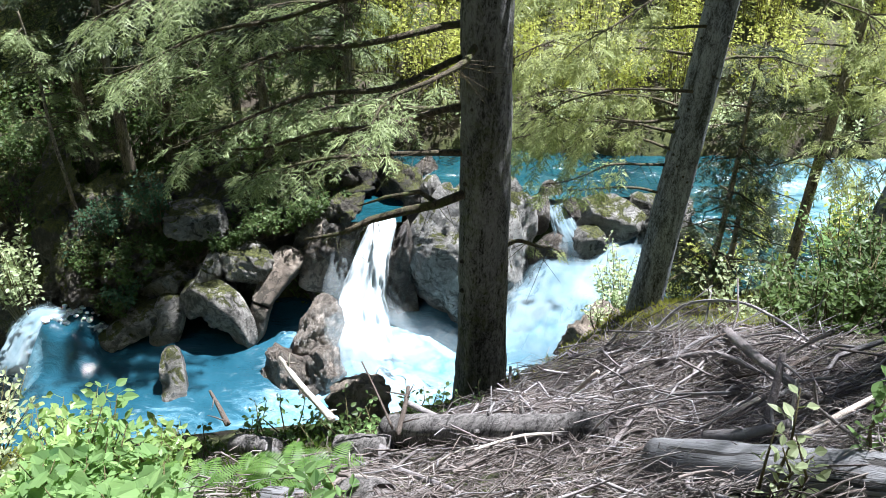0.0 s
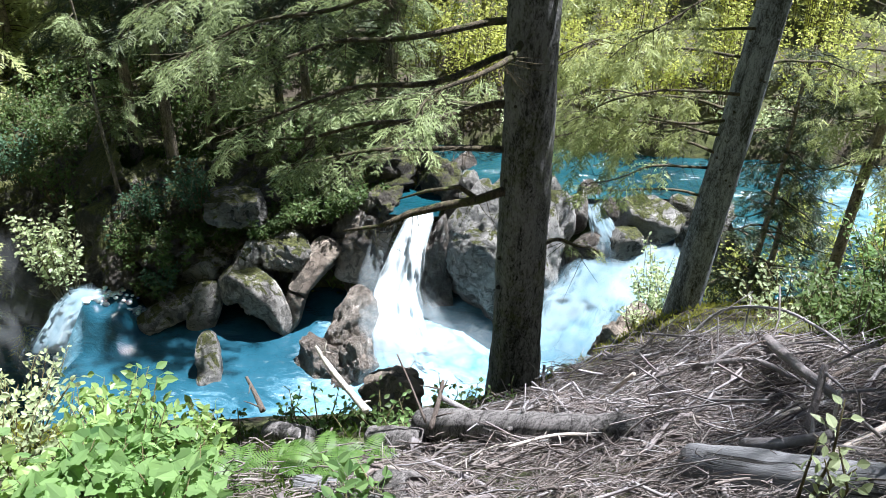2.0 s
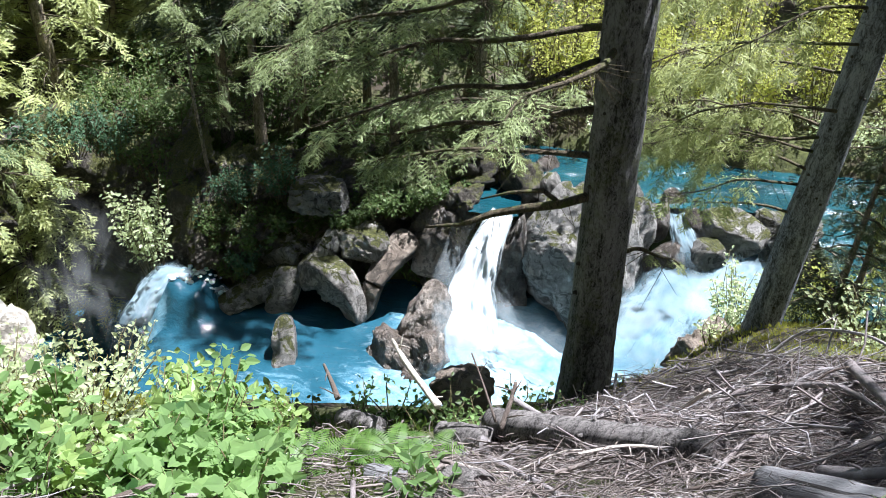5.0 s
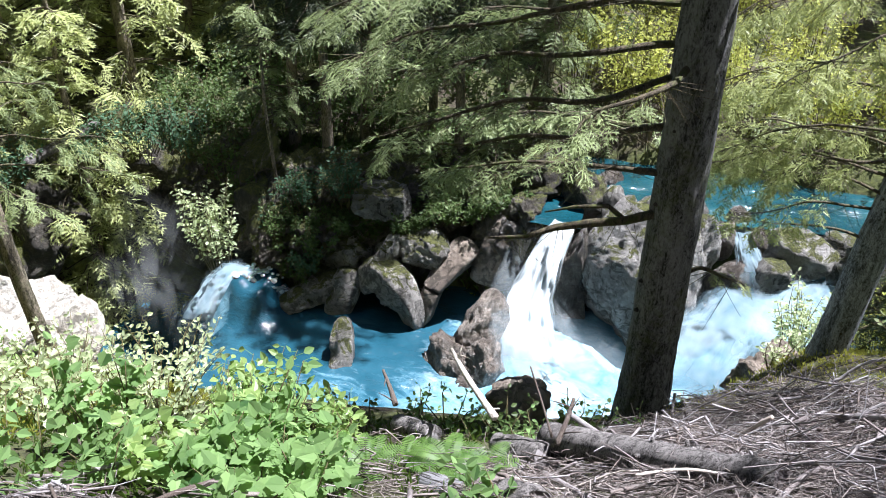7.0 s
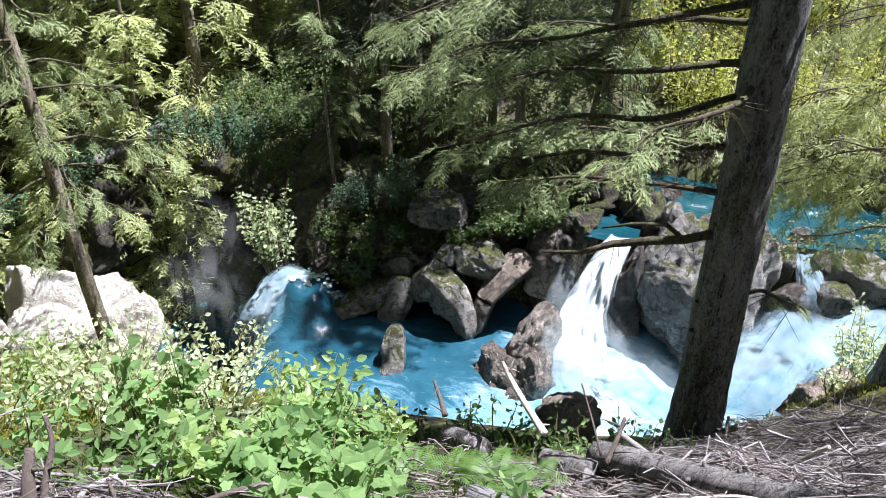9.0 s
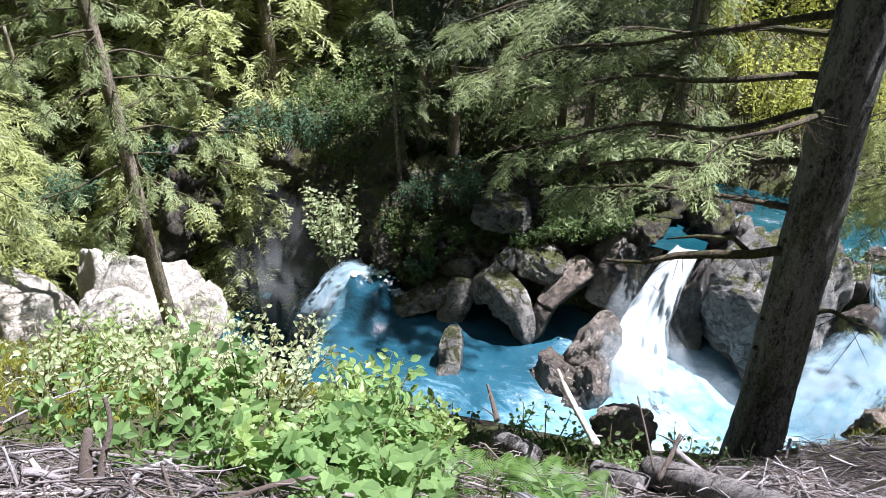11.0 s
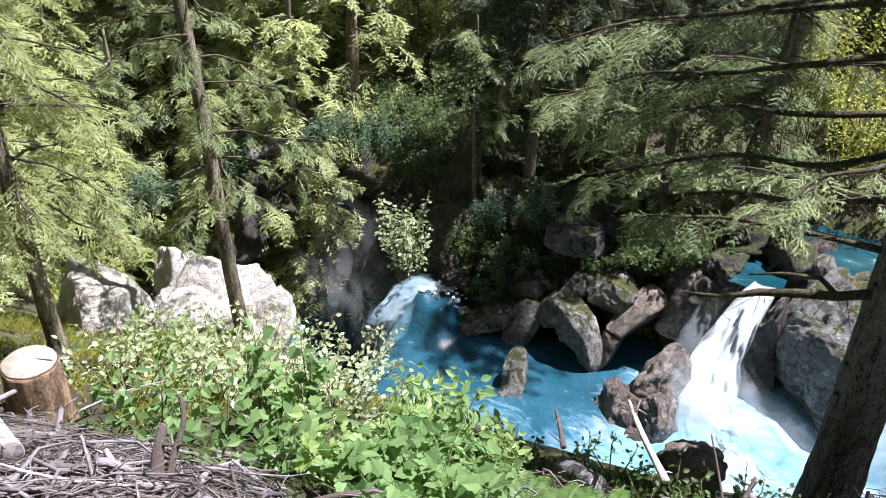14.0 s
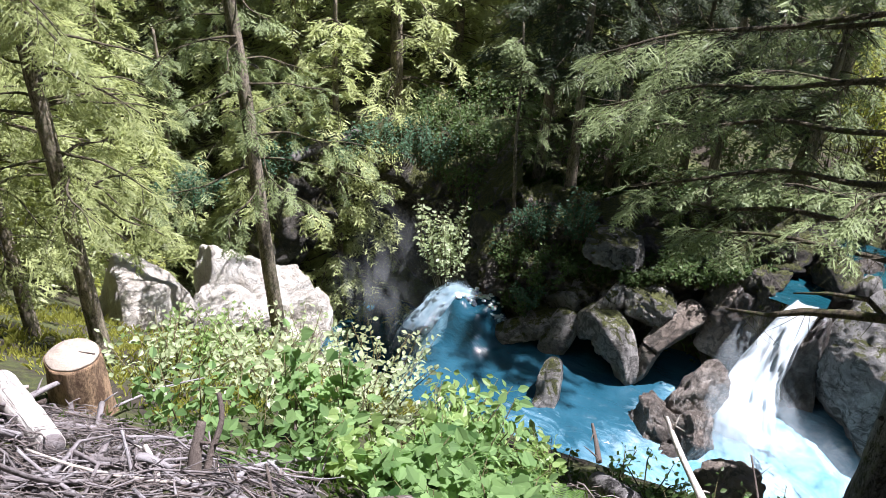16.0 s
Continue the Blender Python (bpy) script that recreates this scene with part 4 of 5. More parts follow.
for z, az, ln in ((2.45, 8, 0.6), (5.6, 20, 1.1), (6.2, -10, 1.6), (6.9, 25, 1.8)):
    a = radians(az)
    dirv = (math.cos(a), math.sin(a), 0)
    add_limb(near_tree, Vector((dirv[0] * 0.2, dirv[1] * 0.2, z)), dirv, ln, 0.025, rnd, FINE, M_LIMB, M_NEEDLE_YELLOW, 10, bare=0.3, droop=0.4)

add_knots(near_tree, (-0.25, 0.25, 11), 0.285, 0.21, 9, 4)

# the leaning spruce
T2 = Vector((2.9, 10.25, 3.1))
t2 = thing("spruce", T2, "leaning smooth grey spruce trunk beside the brush pile", "tree")
part("trunk", trunk_shape((0, 0, 0), (0.90, 0.12, 13.2), 0.235, 0.13, 40, 150, 0.2, 0.04, 22, 8), M_BARK, t2)
add_knots(t2, (0.75, 0.1, 11), 0.235, 0.15, 30, 5)
# the boughs from 8.2 up are out of view, added to shade the brush
for z, az, ln, bare, droop in ((2.4, 182, 1.5, 0.5, 0.1), (3.3, 176, 2.4, 0.3, 0.2), (3.9, 196, 2.6, 0.25, 0.3), (4.3, 168, 2.8, 0.25, 0.35), (4.7, 186, 3.0, 0.2, 0.4), (5.1, 205, 2.4, 0.2, 0.45),
                               (5.4, 165, 2.8, 0.2, 0.45), (5.8, 188, 3.0, 0.2, 0.5), (6.3, 175, 2.6, 0.2, 0.5), (2.8, 190, 2.0, 0.25, 0.25), (3.05, 170, 2.3, 0.25, 0.25), (3.5, 184, 2.7, 0.2, 0.3), (3.6, 158, 2.5, 0.2, 0.3), (4.2, 20, 1.6, 0.3, 0.3), (8.2, 262, 2.8, 0.2, 0.3), (8.6, 225, 2.8, 0.2, 0.3), (9.0, 285, 2.8, 0.2, 0.3), (9.4, 245, 2.8, 0.2, 0.3), (9.8, 270, 2.6, 0.2, 0.3), (10.2, 300, 2.4, 0.2, 0.3), (5.2, -15, 2.0, 0.3, 0.4), (6.0, 12, 2.2, 0.2, 0.45)):
    a = radians(az)
    dirv = (math.cos(a), math.sin(a), 0)
    add_limb(t2, Vector((0.068 * z + dirv[0] * 0.17, dirv[1] * 0.17, z)), dirv, ln * 0.85, 0.018, rnd, HANGING, M_LIMB, M_NEEDLE_YELLOW, 20, bare=bare, droop=droop, hang=1.1, size=0.25, pitch=0.10, gap=0.085, clump=0.3)


def crown(rnd, z0, z1, reach, fronds, size, gap, pitch, step=0.34, count=5, taper=0.55, hang=0.45, droop=0.45, bare=0.15, rings=10, twigs=True, clump=0.3, thick=4):
    wood, nd = Shape(), Needles()
    z = z0
    while z < z1:
        k = (z - z0) / (z1 - z0)
        for i in range(count):
            a = rnd.uniform(0, 6.283)
            l = reach * (1 - taper * k) * rnd.uniform(0.6, 1.15)
            d = (math.cos(a), math.sin(a), 0)
            limb(wood, nd, (0, 0, z + rnd.uniform(-0.15, 0.15)), d, l, 0.018, rnd, fronds, bare=bare, droop=droop * rnd.uniform(0.5, 1.2), gap=gap, size=size, pitch=pitch, hang=hang, thick=thick, rings=rings, twigs=twigs, clump=clump)
        z += step
    return wood, nd


def build_spruce(name, at, top, r0, r1, crowns, mat_bark, mat_needle, label, seed, fronds, lean_crown=True, **kw):
    rnd = random.Random(seed)
    th = thing(name, at, label, "tree")
    top = Vector(top)
    part("trunk", trunk_shape((0, 0, 0), top, r0, r1, 16, 40, 0.25, 0.08, 8, seed), mat_bark, th)
    for z0, z1, reach in crowns:
        wood, nd = crown(rnd, z0, z1, reach, fronds, **kw)
        sx, sy = top.x / top.z, top.y / top.z
        wood.v = [Vector((v[0] + sx * v[2], v[1] + sy * v[2], v[2])) for v in wood.v]
        nd.q = [q + np.stack([sx * q[..., 2], sy * q[..., 2], 0 * q[..., 2]], -1) for q in nd.q]
        part("limb_wood", wood, M_LIMB, th)["kind"] = "stuff"
        ob = new("crown", nd.mesh("crown", mat_needle))
        ob.parent = th
    return th


# slim spruces on the near bank
build_spruce("spruce", (-9.1, 9.5, 1.0), (-1.25, 0.1, 10), 0.13, 0.085, ((3.5, 8.5, 1.9),), M_BARK_FAR, M_NEEDLE, "slim spruce with lacy boughs before the sunlit boulders", 31, HANGING, size=0.26, gap=0.12, pitch=0.12, step=0.34, count=2, bare=0.38, hang=1.0)
build_spruce("spruce", (-8.0, 5.1, 4.2), (-1.0, 0.15, 9), 0.10, 0.06, ((2.2, 7.5, 1.5),), M_BARK_FAR, M_NEEDLE_YELLOW, "slim brown spruce with drooping pale needles", 32, HANGING, size=0.26, gap=0.12, pitch=0.12, step=0.30, count=3, bare=0.2, hang=1.0)
build_spruce("spruce", (-9.6, 5.2, 3.5), (-1.0, 0.2, 9), 0.09, 0.06, ((1.8, 7.5, 1.4),), M_BARK_FAR, M_NEEDLE_YELLOW, "thin spruce pole at the forest's edge", 33, HANGING, size=0.26, gap=0.12, pitch=0.12, step=0.30, count=3, bare=0.2, hang=1.0)
build_spruce("spruce", (5.55, 11.7, 3.1), (0.2, 0.2, 9), 0.085, 0.06, ((2.2, 6.5, 1.2),), M_BARK_FAR, M_NEEDLE_YELLOW, "thin leaning spruce pole by the river", 34, HANGING, size=0.26, gap=0.12, pitch=0.12, step=0.36, count=3, bare=0.2, hang=1.0)
build_spruce("spruce", (5.65, 10.2, 3.6), (1.6, 0.3, 9), 0.17, 0.12, ((3.2, 6.5, 1.4),), M_BARK, M_NEEDLE_YELLOW, "dark curving trunk at the clearing's edge", 35, HANGING, size=0.26, gap=0.12, pitch=0.12, step=0.36, count=3, bare=0.2, hang=1.0)
for p, h, r, sd in (((4.2, 11.4, 2.6), 4.6, 1.25, 36), ((4.9, 12.6, 2.2), 4.2, 1.2, 37)):
    build_spruce("young_spruce", p, (0.1, 0.1, h), 0.06, 0.02, ((0.5, h, r),), M_BARK_FAR, M_NEEDLE_SHADED, "dark green young spruce beside the river", sd, FINE, size=0.22, gap=0.14, pitch=0.13, step=0.36, count=4, taper=0.75, thick=3, rings=6, twigs=False)

build_spruce("young_spruce", (-7.36, 15.15, 1.0), (-0.3, 0.1, 5.2), 0.05, 0.02, ((2.6, 5.0, 0.8),), M_BARK_FAR, M_NEEDLE, "thin pale-stemmed young spruce on the cliff's edge", 39, FINE, size=0.26, gap=0.13, pitch=0.13, step=0.34, count=3, taper=0.6, thick=3, rings=6, twigs=False)
# added out of view, so that its high crown dapples the brush
build_spruce("spruce", (5.5, 6.6, 6.0), (0.1, 0.0, 15), 0.2, 0.05, ((6.2, 14.5, 2.4),), M_BARK_FAR, M_NEEDLE_SHADED, "added spruce out of view, its high crown shading the brush", 55, COARSE, size=0.36, gap=0.36, pitch=0.30, step=0.9, count=3, taper=0.6, thick=3, rings=5, twigs=False)
# a tall spruce added for its top, which shades the pool from out of view
for p, sd, lean in (((-2.3, 17.9, 2.6), 52, 1.3),):
    build_spruce("spruce", p, (lean, -0.1, 17), 0.22, 0.05, ((8.5, 16.5, 2.2),), M_BARK_FAR, M_NEEDLE_SHADED, "tall spruce added across the river to shade the pool", sd, COARSE, size=0.42, gap=0.34, pitch=0.3, step=0.7, count=4, taper=0.6, thick=3, rings=5, twigs=False)
# the forest across the water: four trees, each planted many times
protos = []
for sd, mt, z0 in ((41, M_NEEDLE_SHADED, 0.3), (42, M_NEEDLE_SHADED, 3.4), (43, M_NEEDLE, 0.8), (44, M_NEEDLE_YELLOW, 0.6)):
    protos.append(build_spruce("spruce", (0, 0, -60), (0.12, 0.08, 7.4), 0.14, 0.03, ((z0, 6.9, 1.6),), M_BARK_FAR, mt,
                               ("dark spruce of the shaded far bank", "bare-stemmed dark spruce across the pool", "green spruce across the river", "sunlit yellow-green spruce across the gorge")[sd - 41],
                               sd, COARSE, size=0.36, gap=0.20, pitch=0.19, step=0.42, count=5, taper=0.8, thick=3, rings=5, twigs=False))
rnd = random.Random(77)
plots = []


def try_plot(x, y, room):
    if (x > -2.0 and y < 25.0) or (-12.9 < x < -8.2 and y < 21.8) or y < float(far_shore(x)) + 1.5:
        return
    if all((x - a) ** 2 + (y - b) ** 2 > room for a, b in plots):
        plots.append((x, y))


stems = [(-7.6, 20.4), (-6.4, 18.4), (-4.9, 19.0), (-3.4, 20.4), (-8.0, 17.6)]
sunny_plots = [(-13.4, 16.6), (-14.8, 14.6), (-13.6, 19.6), (-15.4, 17.2)]
plots += sunny_plots + [(-9.5, 24.0), (-10.8, 25.6), (-8.6, 26.6), (-11.8, 23.6), (-10.0, 28.2), (-12.6, 27.2), (-9.2, 22.6), (-11.0, 22.6)]
plots += stems
for i in range(260):
    try_plot(rnd.uniform(-16, 10), rnd.uniform(16, 22), 2.7)
for i in range(260):
    try_plot(rnd.uniform(-26, 16), rnd.uniform(19, 31), 4.4)
for i in range(160):
    x, y = rnd.uniform(-28, -13.9), rnd.uniform(3, 20)
    if all((x - a) ** 2 + (y - b) ** 2 > 3.2 for a, b in plots):
        plots.append((x, y))
first = [True] * 4
for x, y in plots:
    # sun-side plots mostly take the sunlit tint, the others mostly the shaded one
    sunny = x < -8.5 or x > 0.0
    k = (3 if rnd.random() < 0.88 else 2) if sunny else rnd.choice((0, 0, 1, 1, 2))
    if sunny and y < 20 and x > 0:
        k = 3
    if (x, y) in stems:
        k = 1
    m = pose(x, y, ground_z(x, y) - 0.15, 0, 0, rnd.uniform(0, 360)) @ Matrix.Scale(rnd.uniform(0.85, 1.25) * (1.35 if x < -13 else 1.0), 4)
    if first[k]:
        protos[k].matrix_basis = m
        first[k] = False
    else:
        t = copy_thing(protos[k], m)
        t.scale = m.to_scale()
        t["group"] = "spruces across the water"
for p in protos:
    p["group"] = "spruces across the water"

# unseen spruces added behind and beside the camera, to hold back skylight and sun
rnd = random.Random(5)
for x, y in ((-11, -3.5), (-8, -5.5), (-5, -3.6), (-2, -6), (1, -4), (4, -6), (7, -3.5), (10, -6), (-14, 0), (12, -1), (9.5, 1.5), (13, 3.5), (-9.5, -9), (-3.5, -9.5), (3, -10), (9, -10), (-15, -5), (14, -5), (11, 6.5), (7.4, 5.6), (7.2, 2.2), (-6.5, -12), (0, -13), (6.5, -13)):
    m = pose(x, y, ground_z(x, y) - 0.3, 0, 0, rnd.uniform(0, 360)) @ Matrix.Scale(rnd.uniform(1.7, 2.2), 4)
    t = copy_thing(protos[rnd.choice((0, 2))], m)
    t.scale = m.to_scale()
    t["group"] = "spruces behind the clearing"


# ---------------------------------------------------------------- leafy shrubs and ferns
def lobed_leaf():
    half = ((-0.07, 0.12), (-0.10, 0.34), (0.06, 0.36), (0.14, 0.46), (0.34, 0.56), (0.42, 0.42), (0.54, 0.36), (0.68, 0.36), (0.82, 0.17), (1.0, 0.0))
    out = []
    for sgn in (-1, 1):
        out.append([Vector((x, sgn * y, 0.22 * y - 0.35 * y * y - 0.14 * x * x)) for x, y in ((0.0, 0.0), *half)])
    return out


def oval_leaf():
    half = ((0.1, 0.14), (0.32, 0.30), (0.6, 0.27), (0.85, 0.12), (1.0, 0.0))
    out = []
    for sgn in (-1, 1):
        out.append([Vector((x, sgn * y, 0.16 * y - 0.16 * x * x)) for x, y in ((0.0, 0.0), *half)])
    return out


LOBED, OVAL = lobed_leaf(), oval_leaf()


def leaf_frame(rnd, out, flat=0.75):
    """A turn that lays a leaf's face to the sky and its tip outwards."""
    n = Vector((rnd.gauss(0, 0.65), rnd.gauss(0, 0.65) - 0.25, flat + 0.2)).normalized()
    x = (Vector(out) + Vector((rnd.gauss(0, 0.5), rnd.gauss(0, 0.5), 0))).normalized()
    x = (x - n * x.dot(n)).normalized()
    return Matrix((x, n.cross(x), n)).transposed()


def leaf_mesh(name, halves, mat):
    s = Shape()
    for h in halves:
        s.poly(*(h if h[2].y > 0 else h[::-1]))
    return s.mesh(name, mat, False)


LEAF_MESHES = {}


def build_shrub(name, at, spread, tall, stems, per_stem, halves, size, mat, label, seed, single=0, category="shrub", lean=(0, 0), stem_mat=None, group=""):
    """A leafy shrub: bent stems, each set with leaves; the first few leaves are pieces of their own."""
    rnd = random.Random(seed)
    th = thing(name, at, label, category, group)
    key = (id(halves), mat.name)
    if single and key not in LEAF_MESHES:
        LEAF_MESHES[key] = leaf_mesh("leaf", halves, mat)
    rest = Shape()
    made = 0
    for i in range(stems):
        a, r = rnd.uniform(0, 6.283), spread * math.sqrt(rnd.random())
        tip = Vector((math.cos(a) * r + lean[0], math.sin(a) * r + lean[1], tall * rnd.uniform(0.6, 1.05)))
        foot = Vector((tip.x * 0.35 + rnd.gauss(0, 0.05), tip.y * 0.35 + rnd.gauss(0, 0.05), -0.15))
        mid = foot.lerp(tip, 0.55) + Vector((rnd.gauss(0, 0.06), rnd.gauss(0, 0.06), 0.08 * tall))
        stem = Shape().tube([foot, mid, tip], [0.010, 0.007, 0.003], 5)
        part("stem", stem, stem_mat or M_STEM, th)
        for j in range(per_stem):
            k = 0.25 + 0.75 * (j + rnd.random()) / per_stem
            p = foot.lerp(mid, k / 0.55) if k < 0.55 else mid.lerp(tip, (k - 0.55) / 0.45)
            b = rnd.uniform(0, 6.283)
            out = Vector((math.cos(b), math.sin(b), rnd.uniform(-0.1, 0.5)))
            q = p + out * size * rnd.uniform(0.25, 0.9)
            rest.tube([p, q], [0.0025, 0.0018], 3, cap=False)
            m = leaf_frame(rnd, out)
            sc = size * rnd.uniform(0.55, 1.15)
            if made < single:
                ob = new("leaf", LEAF_MESHES[key])
                ob.parent = th
                ob.matrix_local = Matrix.Translation(q) @ m.to_4x4() @ Matrix.Scale(sc, 4)
                made += 1
            else:
                for h in halves:
                    rest.poly(*[q + m @ (v * sc) for v in (h if h[2].y > 0 else h[::-1])])
    if rest.v:
        ob = part("foliage", rest, mat, th, "", False)
        ob["kind"] = "stuff"
    return th


def on_ground(x, y, dz=0.0):
    return (x, y, ground_z(x, y) + dz)


B = build_shrub
B("maple_shrub", on_ground(-3.95, 4.5), 0.55, 1.1, 12, 19, LOBED, 0.111, M_LEAF, "tall maple saplings in bright green leaf above the pool", 201, 170)
B("maple_shrub", on_ground(-4.5, 3.45), 0.45, 0.75, 7, 18, OVAL, 0.118, M_LEAF, "young maple with dark stalks beside the stump", 202, 90)
B("maple_shrub", on_ground(-3.55, 3.4), 0.5, 0.6, 9, 18, OVAL, 0.118, M_LEAF, "leafy green sapling above the dead branches", 203, 100)
B("maple_shrub", on_ground(-2.55, 3.75), 0.42, 0.55, 14, 19, LOBED, 0.142, M_LEAF, "big-leaved maple sapling at the bank's edge", 204, 110)
B("maple_shrub", on_ground(-2.1, 3.95), 0.45, 0.45, 14, 17, LOBED, 0.126, M_LEAF, "low spread of maple leaves at the bank's edge", 205, 110)
B("maple_shrub", on_ground(-3.2, 5.1), 0.7, 0.9, 20, 18, OVAL, 0.101, M_LEAF_LIME, "green raspberry canes over the slope", 206, 100)
B("maple_shrub", on_ground(-3.1, 4.1), 0.55, 0.65, 13, 19, LOBED, 0.115, M_LEAF_LIME, "pale sunlit maple leaves", 207, 100)
for i, (x, y, tl) in enumerate(((-2.75, 4.6, 0.75), (-3.1, 5.4, 0.8), (-2.4, 5.3, 0.55))):
    B("hazel_shrub", on_ground(x, y), 0.4, tl, 20, 16, OVAL, 0.095, M_LEAF_LIME, "sunlit lime-green leaves above the pool", 340 + i)
# glare on the sunny slope comes from the pale leaf colour
B("hazel_shrub", on_ground(-5.6, 5.2), 0.9, 0.7, 26, 14, OVAL, 0.10, M_LEAF_PALE, "undergrowth on the slope, its leaves tinted pale as if sunlit", 208)
B("hazel_shrub", on_ground(-4.9, 6.2), 1.0, 0.7, 26, 14, OVAL, 0.10, M_LEAF_PALE, "yellow-green undergrowth on the slope", 209)
B("hazel_shrub", on_ground(-7.2, 7.4), 1.2, 0.7, 28, 14, OVAL, 0.09, M_LEAF_PALE, "pale undergrowth below the sunlit boulders", 210)
B("hazel_shrub", on_ground(-5.9, 7.8), 1.0, 0.9, 24, 14, OVAL, 0.09, M_LEAF_PALE, "whitish flowering shrub above the pool", 211)
for i, (x, y, tl) in enumerate(((-6.6, 6.3, 0.6), (-8.0, 6.8, 0.5), (-7.6, 8.6, 0.5), (-9.0, 8.0, 0.6), (-6.4, 4.6, 0.5), (-7.2, 5.6, 0.5), (-4.4, 5.4, 0.6))):
    B("hazel_shrub", on_ground(x, y), 0.9, tl, 24, 16, OVAL, 0.085, M_LEAF_LIME if i % 2 else M_LEAF_PALE, "herbs on the slope, their leaves tinted pale as if sunlit", 320 + i)
B("maple_shrub", on_ground(-0.75, 3.75), 0.22, 0.3, 8, 12, OVAL, 0.101, M_LEAF, "small bright green sapling among dead wood", 212, 50)
B("maple_shrub", on_ground(-0.55, 5.5), 0.3, 0.42, 9, 13, OVAL, 0.067, M_LEAF, "green shoots behind the log", 213, 60)
B("maple_shrub", on_ground(1.5, 2.7), 0.16, 0.62, 5, 8, OVAL, 0.070, M_LEAF_PALE, "yellow-green shoots before the sawn log", 214, 40)
B("maple_shrub", on_ground(2.0, 2.75), 0.22, 0.75, 6, 12, OVAL, 0.076, M_LEAF, "green shoots before the sawn log", 215, 48)
B("maple_shrub", on_ground(0.3, 7.1), 0.25, 0.4, 7, 8, OVAL, 0.050, M_LEAF, "thin twiggy seedling at the spruce's foot", 216)
B("hazel_shrub", on_ground(4.9, 8.6), 0.9, 1.0, 34, 18, OVAL, 0.07, M_LEAF, "dense green shrub behind the brush pile", 217)
B("hazel_shrub", on_ground(3.9, 9.3), 0.8, 0.6, 24, 16, OVAL, 0.07, M_LEAF_PALE, "yellow-green shrub behind the brush pile", 218)
B("hazel_shrub", on_ground(5.8, 9.6), 0.9, 1.2, 30, 18, OVAL, 0.08, M_LEAF_PALE, "sunlit shrub at the clearing's edge", 219)
B("hazel_shrub", on_ground(2.35, 10.2), 0.35, 0.5, 12, 12, OVAL, 0.06, M_LEAF_PALE, "yellow shrub at the leaning spruce's foot", 220)
B("hazel_shrub", (3.4, 13.3, 1.0), 0.75, 1.7, 40, 30, OVAL, 0.09, M_LEAF_PALE, "pale feathery shrub over the cascade", 221)
B("hazel_shrub", (4.8, 13.2, 1.2), 1.0, 1.8, 40, 30, OVAL, 0.09, M_LEAF_SUN, "pale shrub by the river", 222)
for i, (x, y) in enumerate(((-2.3, 6.3), (-1.6, 6.6), (-0.9, 6.2), (-3.2, 6.6), (-0.2, 6.7), (-4.2, 7.3))):
    B("hazel_shrub", on_ground(x, y), 0.45, 0.35, 14, 12, OVAL, 0.07, M_LEAF if i % 2 else M_LEAF_DARK, "low green herbs along the bank's edge", 270 + i)
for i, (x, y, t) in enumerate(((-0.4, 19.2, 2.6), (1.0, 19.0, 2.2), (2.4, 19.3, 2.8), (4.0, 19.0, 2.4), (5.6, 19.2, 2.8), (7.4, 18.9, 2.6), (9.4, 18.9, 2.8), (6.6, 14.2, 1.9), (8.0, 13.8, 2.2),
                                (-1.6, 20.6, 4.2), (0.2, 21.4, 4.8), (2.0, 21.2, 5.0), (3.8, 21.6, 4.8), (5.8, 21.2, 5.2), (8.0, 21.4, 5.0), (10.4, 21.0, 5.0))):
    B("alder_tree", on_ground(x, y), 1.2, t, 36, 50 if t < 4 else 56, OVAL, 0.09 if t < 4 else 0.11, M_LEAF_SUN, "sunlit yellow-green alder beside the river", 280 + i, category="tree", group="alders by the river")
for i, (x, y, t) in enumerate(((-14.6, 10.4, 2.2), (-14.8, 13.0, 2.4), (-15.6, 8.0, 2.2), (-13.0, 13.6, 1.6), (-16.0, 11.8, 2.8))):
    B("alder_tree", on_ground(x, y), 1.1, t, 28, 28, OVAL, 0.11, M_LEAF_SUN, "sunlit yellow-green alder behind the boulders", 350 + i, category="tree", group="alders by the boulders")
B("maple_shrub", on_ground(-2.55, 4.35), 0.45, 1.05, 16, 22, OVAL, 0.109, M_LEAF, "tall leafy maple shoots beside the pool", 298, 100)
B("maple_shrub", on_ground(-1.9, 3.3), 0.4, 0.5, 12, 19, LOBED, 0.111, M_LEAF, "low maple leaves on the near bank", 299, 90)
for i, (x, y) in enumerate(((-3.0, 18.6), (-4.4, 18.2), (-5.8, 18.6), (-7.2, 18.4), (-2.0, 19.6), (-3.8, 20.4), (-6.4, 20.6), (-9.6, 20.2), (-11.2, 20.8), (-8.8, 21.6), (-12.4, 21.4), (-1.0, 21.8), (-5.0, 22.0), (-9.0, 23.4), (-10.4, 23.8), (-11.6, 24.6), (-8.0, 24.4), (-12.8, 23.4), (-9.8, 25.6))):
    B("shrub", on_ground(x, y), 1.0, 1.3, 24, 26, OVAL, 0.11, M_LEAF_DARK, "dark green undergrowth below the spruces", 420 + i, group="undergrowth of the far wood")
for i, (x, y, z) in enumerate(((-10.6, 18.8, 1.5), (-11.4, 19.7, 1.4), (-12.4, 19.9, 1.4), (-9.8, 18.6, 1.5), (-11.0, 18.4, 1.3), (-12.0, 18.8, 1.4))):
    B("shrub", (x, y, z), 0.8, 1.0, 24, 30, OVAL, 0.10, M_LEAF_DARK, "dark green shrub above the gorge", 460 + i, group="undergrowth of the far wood")
